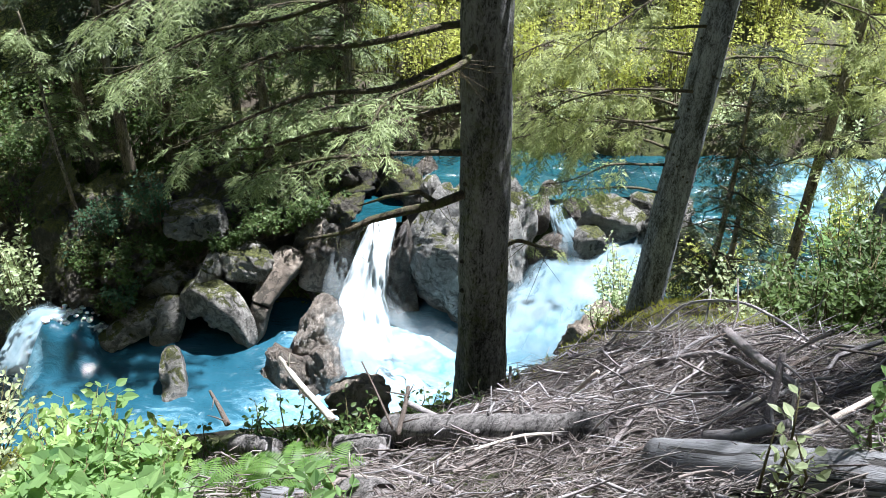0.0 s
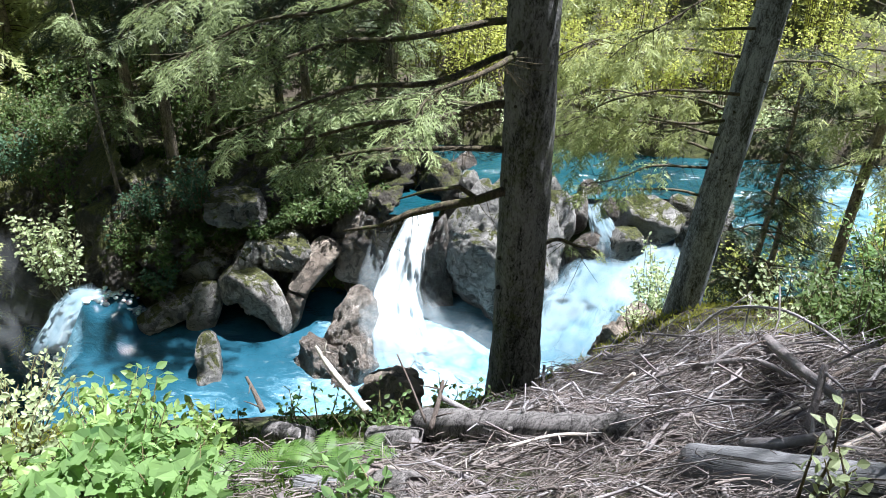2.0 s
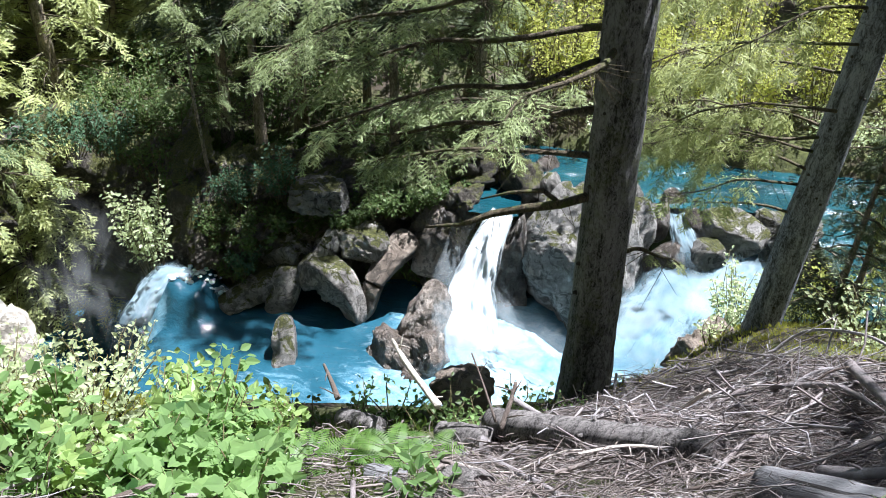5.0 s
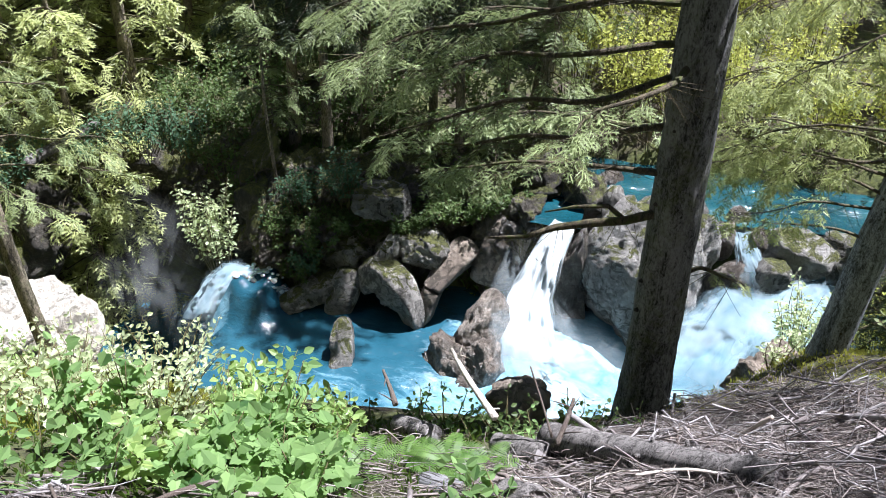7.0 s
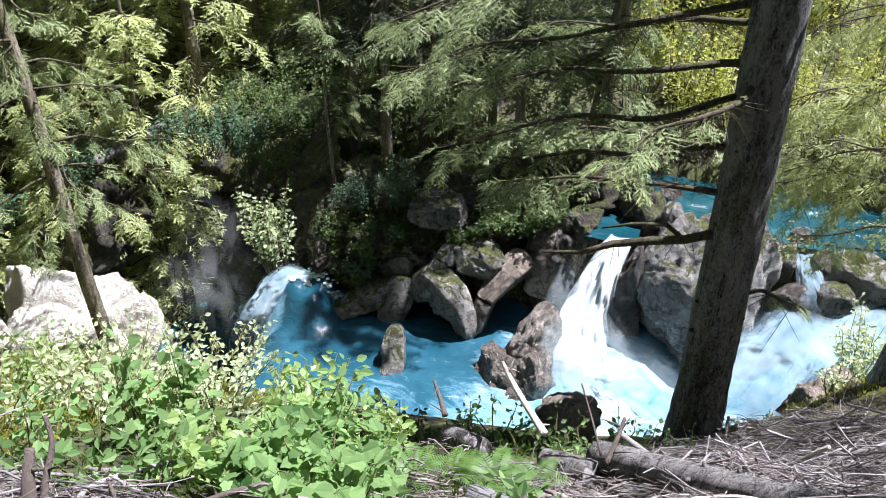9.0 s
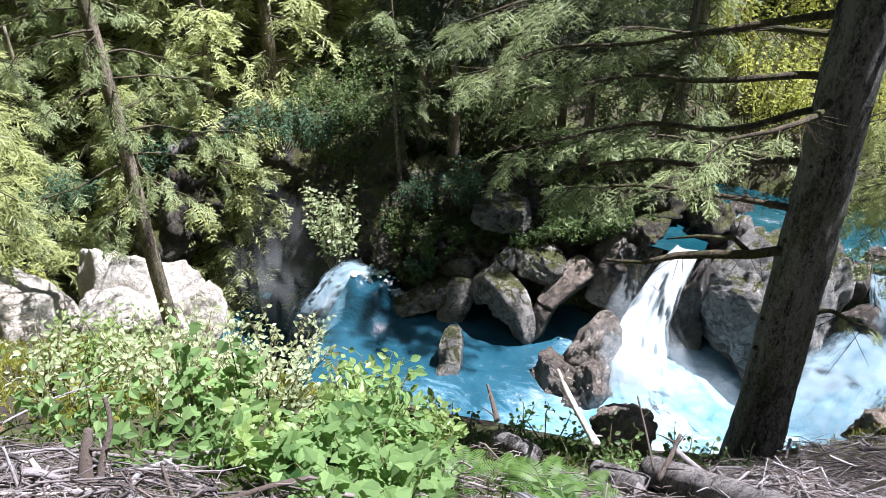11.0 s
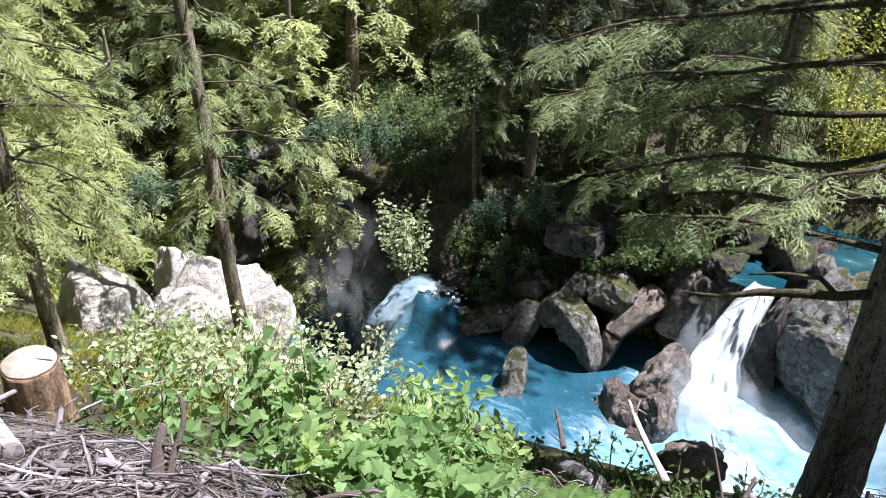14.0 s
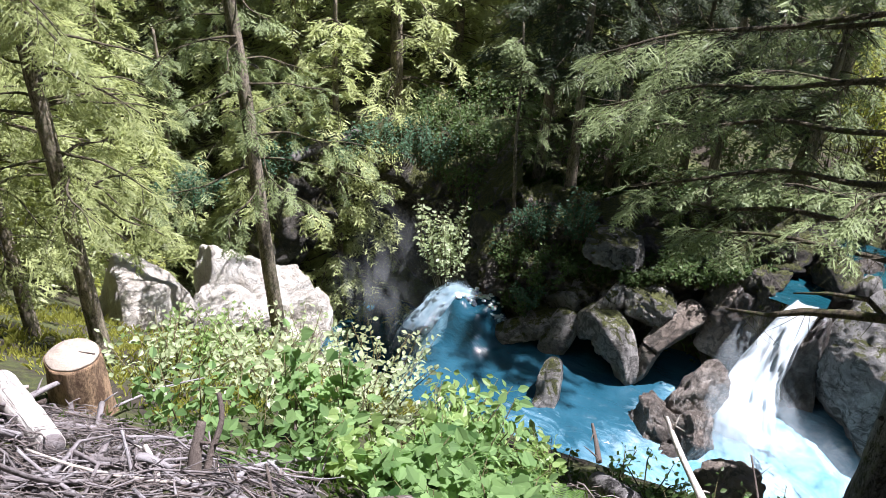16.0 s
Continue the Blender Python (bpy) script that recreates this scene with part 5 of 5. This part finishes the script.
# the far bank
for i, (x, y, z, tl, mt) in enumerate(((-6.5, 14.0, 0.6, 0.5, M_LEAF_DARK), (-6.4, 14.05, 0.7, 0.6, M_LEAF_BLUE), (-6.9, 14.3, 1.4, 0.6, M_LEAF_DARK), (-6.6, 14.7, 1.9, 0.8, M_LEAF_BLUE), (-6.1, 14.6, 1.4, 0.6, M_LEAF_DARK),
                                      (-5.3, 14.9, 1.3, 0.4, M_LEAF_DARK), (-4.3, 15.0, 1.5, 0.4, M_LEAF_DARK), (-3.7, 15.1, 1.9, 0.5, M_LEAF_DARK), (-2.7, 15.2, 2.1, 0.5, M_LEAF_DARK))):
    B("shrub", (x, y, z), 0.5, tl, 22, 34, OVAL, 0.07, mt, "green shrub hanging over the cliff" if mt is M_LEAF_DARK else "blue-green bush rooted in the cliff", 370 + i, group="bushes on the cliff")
for i, (x, y, sp, tl) in enumerate(((3.75, 6.5, 0.5, 0.75), (4.3, 7.0, 0.6, 0.9), (3.9, 7.7, 0.6, 0.7), (4.7, 7.8, 0.7, 1.0), (4.4, 6.2, 0.5, 0.8))):
    B("hazel_shrub", on_ground(x, y), sp, tl, 30, 24, OVAL, 0.075, M_LEAF_DARK, "dense dark green shrub beside the brush pile", 390 + i)
B("willow_tree", (-8.2, 14.0, 0.5), 0.6, 2.0, 26, 34, OVAL, 0.10, M_LEAF_PALE, "pale yellow-green willow over the pool's sill", 231, category="tree", lean=(-0.2, -0.2))
B("willow_tree", (-7.4, 14.6, 0.9), 0.5, 1.3, 16, 18, OVAL, 0.10, M_LEAF_BLUE, "grey-green willow on the cliff's edge", 232, category="tree")
B("rowan_tree", (-5.75, 15.1, 2.0), 0.55, 1.2, 24, 30, OVAL, 0.08, M_LEAF_BLUE, "blue-green rowan on the mossy cliff", 233, category="tree", lean=(0, -0.3))
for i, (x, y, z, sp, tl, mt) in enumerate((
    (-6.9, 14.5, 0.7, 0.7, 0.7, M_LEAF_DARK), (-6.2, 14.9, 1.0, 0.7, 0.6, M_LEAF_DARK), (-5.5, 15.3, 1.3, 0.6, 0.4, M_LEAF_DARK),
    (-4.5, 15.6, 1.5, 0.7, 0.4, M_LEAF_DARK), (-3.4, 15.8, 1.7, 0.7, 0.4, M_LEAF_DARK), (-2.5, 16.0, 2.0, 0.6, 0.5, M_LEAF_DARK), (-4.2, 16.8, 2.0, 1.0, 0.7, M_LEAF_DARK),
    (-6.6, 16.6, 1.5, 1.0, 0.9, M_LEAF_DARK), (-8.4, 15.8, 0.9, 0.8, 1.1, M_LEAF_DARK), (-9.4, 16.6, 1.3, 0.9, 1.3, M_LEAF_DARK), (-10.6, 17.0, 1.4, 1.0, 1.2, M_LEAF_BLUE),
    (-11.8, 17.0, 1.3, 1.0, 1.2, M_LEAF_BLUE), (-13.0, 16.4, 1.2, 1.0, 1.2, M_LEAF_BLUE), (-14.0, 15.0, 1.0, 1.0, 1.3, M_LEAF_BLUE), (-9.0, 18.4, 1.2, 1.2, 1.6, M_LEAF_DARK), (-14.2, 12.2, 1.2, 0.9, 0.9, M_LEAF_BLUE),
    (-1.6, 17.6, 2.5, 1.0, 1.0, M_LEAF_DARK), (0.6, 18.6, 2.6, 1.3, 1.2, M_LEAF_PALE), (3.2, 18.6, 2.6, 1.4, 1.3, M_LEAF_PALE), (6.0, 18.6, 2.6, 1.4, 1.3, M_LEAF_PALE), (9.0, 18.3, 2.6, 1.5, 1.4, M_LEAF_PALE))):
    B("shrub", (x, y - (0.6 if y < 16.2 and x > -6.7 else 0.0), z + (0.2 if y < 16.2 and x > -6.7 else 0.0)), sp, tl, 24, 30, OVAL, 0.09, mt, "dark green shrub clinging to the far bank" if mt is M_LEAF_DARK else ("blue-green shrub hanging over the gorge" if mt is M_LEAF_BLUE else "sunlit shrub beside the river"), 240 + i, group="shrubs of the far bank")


def build_fern(at, seed, size, label):
    rnd = random.Random(seed)
    th = thing("fern", at, label, "fern")
    for i in range(7):
        a = rnd.uniform(0, 6.283)
        d = Vector((math.cos(a), math.sin(a), 0))
        side = Vector((-d.y, d.x, 0))
        s = Shape()
        n = 17
        pts = [d * size * k / n + Vector((0, 0, size * (0.75 * k / n - 0.75 * (k / n) ** 2))) for k in range(n + 1)]
        s.tube(pts, [0.004 * (1 - 0.8 * k / n) for k in range(n + 1)], 3, cap=False)
        for k in range(2, n):
            w = size * 0.24 * math.sin(math.pi * (k / n) ** 0.7) + 0.01
            for sg in (-1, 1):
                t = (pts[k] - pts[k - 1]) * 0.38
                tip = pts[k] + side * sg * w + t * 2 + Vector((0, 0, -0.12 * w))
                m = pts[k].lerp(tip, 0.4)
                s.poly(pts[k] - t * 0.6, m - t, tip, m + t, pts[k] + t * 0.6)
        part("leaf_frond", s, M_FERN, th, "", False)
    return th


for x, y, sd, sz in ((-1.15, 4.75, 301, 0.36), (-0.85, 4.95, 302, 0.34), (-1.5, 4.7, 303, 0.32), (-1.75, 4.5, 304, 0.36), (-0.95, 4.4, 305, 0.3), (-2.2, 4.7, 306, 0.34)):
    build_fern(on_ground(x, y, 0.1), sd, sz, "green fern arching over the bank's edge")

# ---------------------------------------------------------------- logs, stump and dead branches
def build_log(name, a, b, r0, r1, mat, label, seed, knots=6, end_mat=None):
    """A log along its own x, turned to lie from a to b."""
    rnd = random.Random(seed)
    a, b = Vector(a), Vector(b)
    th = thing(name, a, label, "log")
    th.rotation_mode = "QUATERNION"
    th.rotation_quaternion = (b - a).to_track_quat("X", "Z")
    ln = (b - a).length
    n, sides = 36, 32
    s = Shape()
    pts = [Vector((ln * k / n, 0.02 * noise.noise((k * 0.2, seed, 3)), 0.02 * noise.noise((k * 0.2, seed, 0)))) for k in range(n + 1)]
    s.tube(pts, [r0 + (r1 - r0) * k / n for k in range(n + 1)], sides, 0.05)
    for i, v in enumerate(s.v):
        c = pts[i // sides]
        q = v - c
        s.v[i] = c + q * (1 + 0.05 * noise.fractal((v.x * 2 + seed, v.y * 9, v.z * 9), 0.9, 2, 4))
    part("body", s, mat, th)
    for i in range(knots):
        k, t = rnd.uniform(0.08, 0.95), rnd.uniform(0, 6.283)
        q = Vector((0, math.cos(t), math.sin(t)))
        r = r0 + (r1 - r0) * k
        p = Vector((ln * k, 0, 0))
        part("branch_stub", Shape().tube([p + q * r * 0.85, p + q * (r + rnd.uniform(0.015, 0.05))], [0.022, 0.014], 8), mat, th)
    for x, r, sg in ((0.0, r0, -1), (ln, r1, 1)):
        part("cut_end", Shape().tube([Vector((x + sg * 0.002, 0, 0)), Vector((x + sg * 0.008, 0, 0))], [r * 0.93, r * 0.9], 28), end_mat or M_DEAD, th)
    return th


build_log("fallen_log", (-0.41, 5.43, 5.75), (1.13, 4.16, 7.03), 0.14, 0.105, M_LOGBARK, "scaly-barked fallen log lying on the brush", 401, 9)
build_log("sawn_log", (1.24, 3.47, 7.46), (2.08, 2.14, 8.66), 0.135, 0.13, M_LOGWOOD, "thick bleached grey sawn log half buried in brush", 402, 3)
build_log("log_piece", on_ground(-0.56, 3.95, 0.08), on_ground(-0.36, 3.8, 0.08), 0.14, 0.14, M_LOGBARK, "short dark log butt among dead branches", 403, 2)
build_log("log_piece", on_ground(-1.2, 4.3, 0.03), on_ground(-0.45, 3.75, 0.03), 0.10, 0.09, M_LOGWOOD, "bleached grey log half hidden under leaves", 404, 2)
build_log("birch_log", (-5.32, 2.46, 6.95), (-4.27, 2.14, 7.2), 0.11, 0.085, M_LOGPALE, "pale bleached log lying on the brush", 405, 2)
build_log("log_piece", on_ground(-1.95, 6.1, 0.12), on_ground(-1.5, 5.7, 0.1), 0.11, 0.10, M_LOGBARK, "dark rotting root piece on the bank's edge", 406, 3)
build_log("log_piece", on_ground(-0.85, 5.6, 0.12), on_ground(-0.4, 5.2, 0.15), 0.12, 0.14, M_LOGBARK, "dark root stock tangled in twigs", 407, 5)
build_log("log_piece", on_ground(0.2, 6.9, 0.08), on_ground(1.0, 7.1, 0.1), 0.05, 0.04, M_DEAD, "grey branch on the bank's edge", 408, 1)


def build_stump(at):
    th = thing("stump", at, "freshly sawn tree stump with pale top and torn orange bark", "stump")
    s = Shape()
    hh, sides = 0.55, 40
    pts = [Vector((0, 0, -0.2 + (hh + 0.2) * k / 20)) for k in range(21)]
    s.tube(pts, [0.215 * (1 + 0.35 * math.exp(-(p.z + 0.2) * 3)) for p in pts], sides, 0.05)
    for i, v in enumerate(s.v):
        a = math.atan2(v.y, v.x)
        f = 1 + 0.05 * noise.fractal((a * 3, v.z * 3, 2), 0.8, 2, 4)
        s.v[i] = Vector((v.x * f, v.y * f, v.z))
    part("bark", s, M_STUMPBARK, th, "torn orange-brown bark")
    top = Shape().tube([Vector((0, 0, hh)), Vector((0, 0, hh + 0.02))], [0.215, 0.208], sides, 0.05)
    part("cut_face", top, M_CUT, th, "pale sawn face with rings")
    part("splinter", Shape().tube([Vector((0.02, 0.05, hh + 0.015)), Vector((0.16, 0.1, hh + 0.03))], [0.008, 0.004], 5), M_DEAD_DARK, th)


build_log("fallen_log", (-13.65, 15.08, 1.58), (-12.73, 16.74, 2.02), 0.14, 0.10, M_LOGBARK, "old fallen trunk leaning across the far slope", 409, 4)
build_stump((-5.67, 3.26, 5.99))

STICKS_PILE = (
    ('white', 0.032, ((-0.87, 5.26, 6.02), (-1.21, 5.72, 5.99), (-1.46, 6.14, 5.93))),
    ('dark', 0.012, ((-0.38, 5.25, 5.94), (-0.54, 5.53, 6.11), (-0.67, 5.75, 6.23))),
    ('dark', 0.024, ((-0.32, 4.93, 6.18), (-0.25, 5.27, 6.39))),
    ('grey', 0.045, ((2.37, 5.78, 6.61), (2.12, 4.48, 7.36), (2.13, 3.83, 7.64))),
    ('grey', 0.032, ((1.84, 3.64, 7.52), (1.9, 3.77, 7.69), (1.95, 3.9, 7.89))),
    ('white', 0.014, ((1.82, 3.36, 7.71), (1.9, 3.57, 7.99))),
    ('grey', 0.018, ((2.35, 7.79, 5.03), (2.64, 7.73, 5.48), (2.69, 6.55, 6.38), (2.59, 5.48, 6.99), (2.65, 5.0, 7.15))),
    ('grey', 0.016, ((-1.45, 5.56, 5.28), (-1.03, 5.3, 5.56), (-0.52, 4.99, 5.86))),
    ('grey', 0.030, ((-0.38, 4.67, 6.11), (-0.06, 4.14, 6.54), (0.22, 3.6, 6.97))),
    ('grey', 0.040, ((1.47, 3.51, 7.61), (1.62, 3.35, 7.8), (1.77, 3.27, 7.95))),
    ('grey', 0.025, ((-0.28, 5.55, 5.96), (-0.03, 5.33, 6.02), (0.17, 5.14, 6.1))),
    ('white', 0.022, ((1.75, 3.2, 7.85), (2.05, 3.4, 7.86), (2.49, 3.72, 7.79))),
    ('dark', 0.024, ((-1.76, 5.33, 5.87), (-1.86, 5.48, 5.92), (-1.97, 5.63, 5.97))),
    ('grey', 0.030, ((1.14, 6.02, 5.72), (0.85, 5.34, 6.1), (0.46, 5.04, 6.16))),
    ('grey', 0.030, ((1.83, 5.76, 6.29), (2.11, 5.33, 6.74), (2.05, 4.45, 7.33))),
)
STICKS_BANK = (
    ('dark', 0.052, ((-3.32, 2.36, 7.0), (-3.43, 2.53, 7.28), (-3.49, 2.66, 7.42))),
    ('dark', 0.028, ((-3.46, 2.58, 6.90), (-3.52, 2.72, 7.07), (-3.56, 2.88, 7.23), (-3.65, 2.96, 7.36))),
    ('grey', 0.022, ((-3.75, 1.54, 7.66), (-4.09, 2.29, 7.09), (-4.39, 2.96, 6.56), (-4.53, 3.64, 6.04))),
    ('grey', 0.014, ((-3.44, 2.1, 7.24), (-3.56, 2.17, 7.37), (-3.7, 2.25, 7.55))),
    ('dark', 0.016, ((-4.2, 4.26, 5.59), (-4.32, 4.44, 5.83), (-4.43, 4.55, 6.0))),
    ('grey', 0.018, ((-3.02, 3.09, 6.66), (-3.19, 3.08, 6.75), (-3.36, 3.06, 6.84))),
    ('grey', 0.030, ((-5.48, 2.7, 6.57), (-5.64, 3.13, 6.38))),
    ('grey', 0.013, ((-5.37, 3.37, 6.07), (-5.73, 4.15, 5.56), (-5.85, 4.75, 5.21))),
    ('white', 0.026, ((-3.57, 2.34, 7.08), (-3.75, 2.42, 7.27))),
    ('grey', 0.020, ((-4.01, 3.52, 6.2), (-3.59, 3.72, 6.14), (-3.31, 4.16, 5.89))),
    ('grey', 0.020, ((-3.94, 1.84, 7.42), (-3.92, 2.23, 7.14), (-3.7, 2.57, 6.95))),
    ('grey', 0.024, ((-5.01, 3.01, 6.54), (-4.7, 2.74, 6.69), (-4.29, 2.36, 6.96))),
)


def bend(pts, n=4):
    """A smooth line through a few points."""
    pts = [Vector(p) for p in pts]
    if len(pts) == 2:
        pts = [pts[0], pts[0].lerp(pts[1], 0.5) + Vector((0.01, 0.01, 0.015)), pts[1]]
    out = []
    for i in range(len(pts) - 1):
        p0, p1, p2, p3 = pts[max(i - 1, 0)], pts[i], pts[i + 1], pts[min(i + 2, len(pts) - 1)]
        for k in range(n):
            t = k / n
            out.append(0.5 * ((2 * p1) + (p2 - p0) * t + (2 * p0 - 5 * p1 + 4 * p2 - p3) * t * t + (3 * p1 - p0 - 3 * p2 + p3) * t ** 3))
    return out + [pts[-1]]


WOODS = {"white": M_PALEWOOD, "grey": M_DEAD, "dark": M_DEAD_DARK}
TELL = {"white": "bleached white dead branch", "grey": "grey weathered dead branch", "dark": "dark brown dead branch"}


def build_stick(kind, r, pts, seed, where, stubs=3):
    rnd = random.Random(seed)
    line = bend(pts)
    o = line[0].copy()
    th = thing("dead_branch", o, TELL[kind] + where, "branch", "dead branches")
    n = len(line) - 1
    part("stick", Shape().tube([p - o for p in line], [r * (1 - 0.45 * i / n) for i in range(n + 1)], 10, 0.25), WOODS[kind], th)
    for _ in range(stubs):
        i = rnd.randrange(n)
        v = Vector((rnd.gauss(0, 1), rnd.gauss(0, 1), rnd.uniform(0, 1))).normalized()
        l = rnd.uniform(0.04, 0.22)
        part("twig", Shape().tube([line[i] - o, line[i] - o + v * l * 0.6, line[i] - o + v * l + Vector((0, 0, -0.01))], [r * 0.35, r * 0.25, r * 0.1], 5), WOODS[kind], th)


for i, (kind, r, pts) in enumerate(STICKS_PILE):
    build_stick(kind, r, pts, 500 + i, " on the brush pile")
for i, (kind, r, pts) in enumerate(STICKS_BANK):
    build_stick(kind, r, pts, 540 + i, " on the near bank")


def loose_sticks(count, spot, seed, where, thick):
    """Dead branches lying anyhow on the brush, each bent in its own way."""
    rnd = random.Random(seed)
    for i in range(count):
        x, y = spot(rnd)
        l, a = rnd.uniform(0.45, 1.5), rnd.uniform(0, 6.283)
        d = Vector((math.cos(a), math.sin(a), 0))
        side = Vector((-d.y, d.x, 0)) * rnd.gauss(0, 0.16) * l
        up = rnd.gauss(0, 0.22) * l
        pts = []
        for k in (-0.5, -0.15, 0.2, 0.5):
            q = Vector((x, y, 0)) + d * l * k + side * (1 - 4 * k * k)
            pts.append((q.x, q.y, ground_z(q.x, q.y) + mound(q.x, q.y) * 0.9 + 0.07 + max(-0.02, up * k) + rnd.gauss(0, 0.012)))
        build_stick(rnd.choice(("grey", "grey", "dark", "white" if rnd.random() < 0.4 else "grey")), thick * rnd.uniform(0.45, 1.25), pts, seed + i, where, 4)


def mound(x, y):
    """How high the brush is heaped over the ground."""
    lump = 0.30 * max(0.0, noise.noise((x * 1.9, y * 1.9, 11))) + 0.16 * max(0.0, noise.noise((x * 4.5, y * 4.5, 12)))
    return lump + 0.42 * math.exp(-((x - 2.1) / 0.9) ** 2 - ((y - 6.7) / 1.3) ** 2) + 0.06 * math.exp(-((x - 1.2) / 1.4) ** 2 - ((y - 4.2) / 1.2) ** 2) + 0.12 * math.exp(-((x + 3.4) / 1.3) ** 2 - ((y - 2.0) / 0.9) ** 2)


def scatter(name, count, spot, lo, hi, r, mat, label, seed, lift=1.0, steep=0.45, heading=None):
    """Dead twigs strewn over the bank, in one tangle."""
    rnd = random.Random(seed)
    s = Shape()
    for _ in range(count):
        x, y = spot(rnd)
        l = rnd.uniform(lo, hi) * rnd.uniform(0.5, 1.0)
        a = rnd.uniform(0, 6.283) if heading is None else rnd.gauss(heading, 0.7)
        d = Vector((math.cos(a), math.sin(a), 0))
        up = rnd.gauss(0, steep)
        z0 = mound(x, y) * lift * rnd.uniform(0.35, 1.1) + 0.02 + min(0.16, rnd.expovariate(28))
        pts = []
        w, wave = rnd.gauss(0, 0.8), rnd.gauss(0, 0.5)
        side = Vector((-d.y, d.x, 0))
        for k in range(5):
            t = k / 4 - 0.5
            p = Vector((x, y, 0)) + d * l * t + side * l * (w * t * t + wave * t * (0.25 - t * t) * 4)
            pts.append(Vector((p.x, p.y, ground_z(p.x, p.y) + max(0.01, z0 + up * l * t + rnd.gauss(0, 0.015)))))
        rr = r * (0.4 + 0.45 * rnd.expovariate(1.0))
        rr = min(rr, r * 3.2)
        s.tube(pts, [rr, rr * 0.95, rr * 0.8, rr * 0.6, rr * 0.3], 4 if rr > 0.006 else 3, cap=False)
    ob = new(name, s.mesh(name, mat))
    return tagged(ob, label, "brush", kind="stuff")


def pile_spot(rnd):
    while True:
        x, y = rnd.gauss(1.7, 1.05), rnd.gauss(5.4, 1.5)
        if -0.6 < x < 3.5 and 2.6 < y < 8.4 and x + 0.5 * y < 6.4 and not (x < 0.4 and y > 7.2):
            return x, y


def low_spot(rnd):
    return rnd.uniform(-0.9, 3.2), rnd.uniform(2.3, 5.2)


def bank_spot(rnd):
    return rnd.uniform(-5.4, -1.3), rnd.uniform(1.2, 3.1)


def edge_spot(rnd):
    return rnd.uniform(-2.6, 0.6), rnd.uniform(3.0, 5.6)


loose_sticks(60, pile_spot, 800, " tangled in the brush pile", 0.017)
loose_sticks(34, bank_spot, 900, " lying across the near bank", 0.020)
loose_sticks(16, low_spot, 960, " half sunk in twigs", 0.015)
scatter("brush_pile", 750, pile_spot, 0.35, 1.3, 0.008, M_DEAD, "heap of grey bleached dead branches and twigs", 601)
scatter("brush_pile", 9500, pile_spot, 0.12, 0.6, 0.0036, M_TWIG, "tangle of fine brown dead spruce twigs", 602)
scatter("brush_litter", 3400, low_spot, 0.10, 0.5, 0.0040, M_TWIG, "fine dead twigs strewn over the bank", 603, steep=0.15)
scatter("brush_litter", 420, bank_spot, 0.3, 1.2, 0.013, M_DEAD, "bleached dead branches strewn over the near bank", 604, steep=0.12)
scatter("brush_litter", 3000, bank_spot, 0.12, 0.5, 0.0042, M_TWIG, "fine brown twigs strewn over the near bank", 605, steep=0.15)
scatter("brush_litter", 700, edge_spot, 0.2, 0.8, 0.007, M_TWIG, "dead twigs below the saplings", 606, steep=0.2)


def tufts(name, count, spot, tall, mat, label, seed):
    rnd = random.Random(seed)
    s = Shape()
    for _ in range(count):
        x, y = spot(rnd)
        z = ground_z(x, y)
        for _ in range(5):
            a, l = rnd.uniform(0, 6.283), tall * rnd.uniform(0.4, 1.1)
            d = Vector((math.cos(a), math.sin(a), 0))
            p = Vector((x, y, z)) + d * rnd.uniform(0, 0.06)
            w = Vector((-d.y, d.x, 0)) * 0.006
            m = p + Vector((0, 0, l * 0.6)) + d * l * 0.2
            e = p + Vector((0, 0, l * 0.8)) + d * l * 0.6
            s.poly(p - w, p + w, m + w * 0.7, e, m - w * 0.7)
    ob = new(name, s.mesh(name, mat, False))
    return tagged(ob, label, "grass", kind="stuff")


tufts("grass", 1800, lambda r: (r.uniform(-12.5, -5.0), r.uniform(3.6, 8.8)), 0.13, M_MOSS, "yellow-green mossy grass on the sunny slope", 701)
tufts("grass", 900, lambda r: (r.gauss(2.2, 1.2), r.uniform(7.6, 10.8)), 0.07, M_MOSS, "yellow grass and moss under the spruces", 702)
tufts("grass", 900, lambda r: (r.uniform(-6, -1.0), r.uniform(2.6, 7.0)), 0.12, M_GRASS, "green grass on the bank", 703)
tufts("grass", 1400, lambda r: (r.uniform(-9, -2), r.uniform(15.2, 18)), 0.3, M_GRASS, "dark grass and herbs on the far bank", 704)
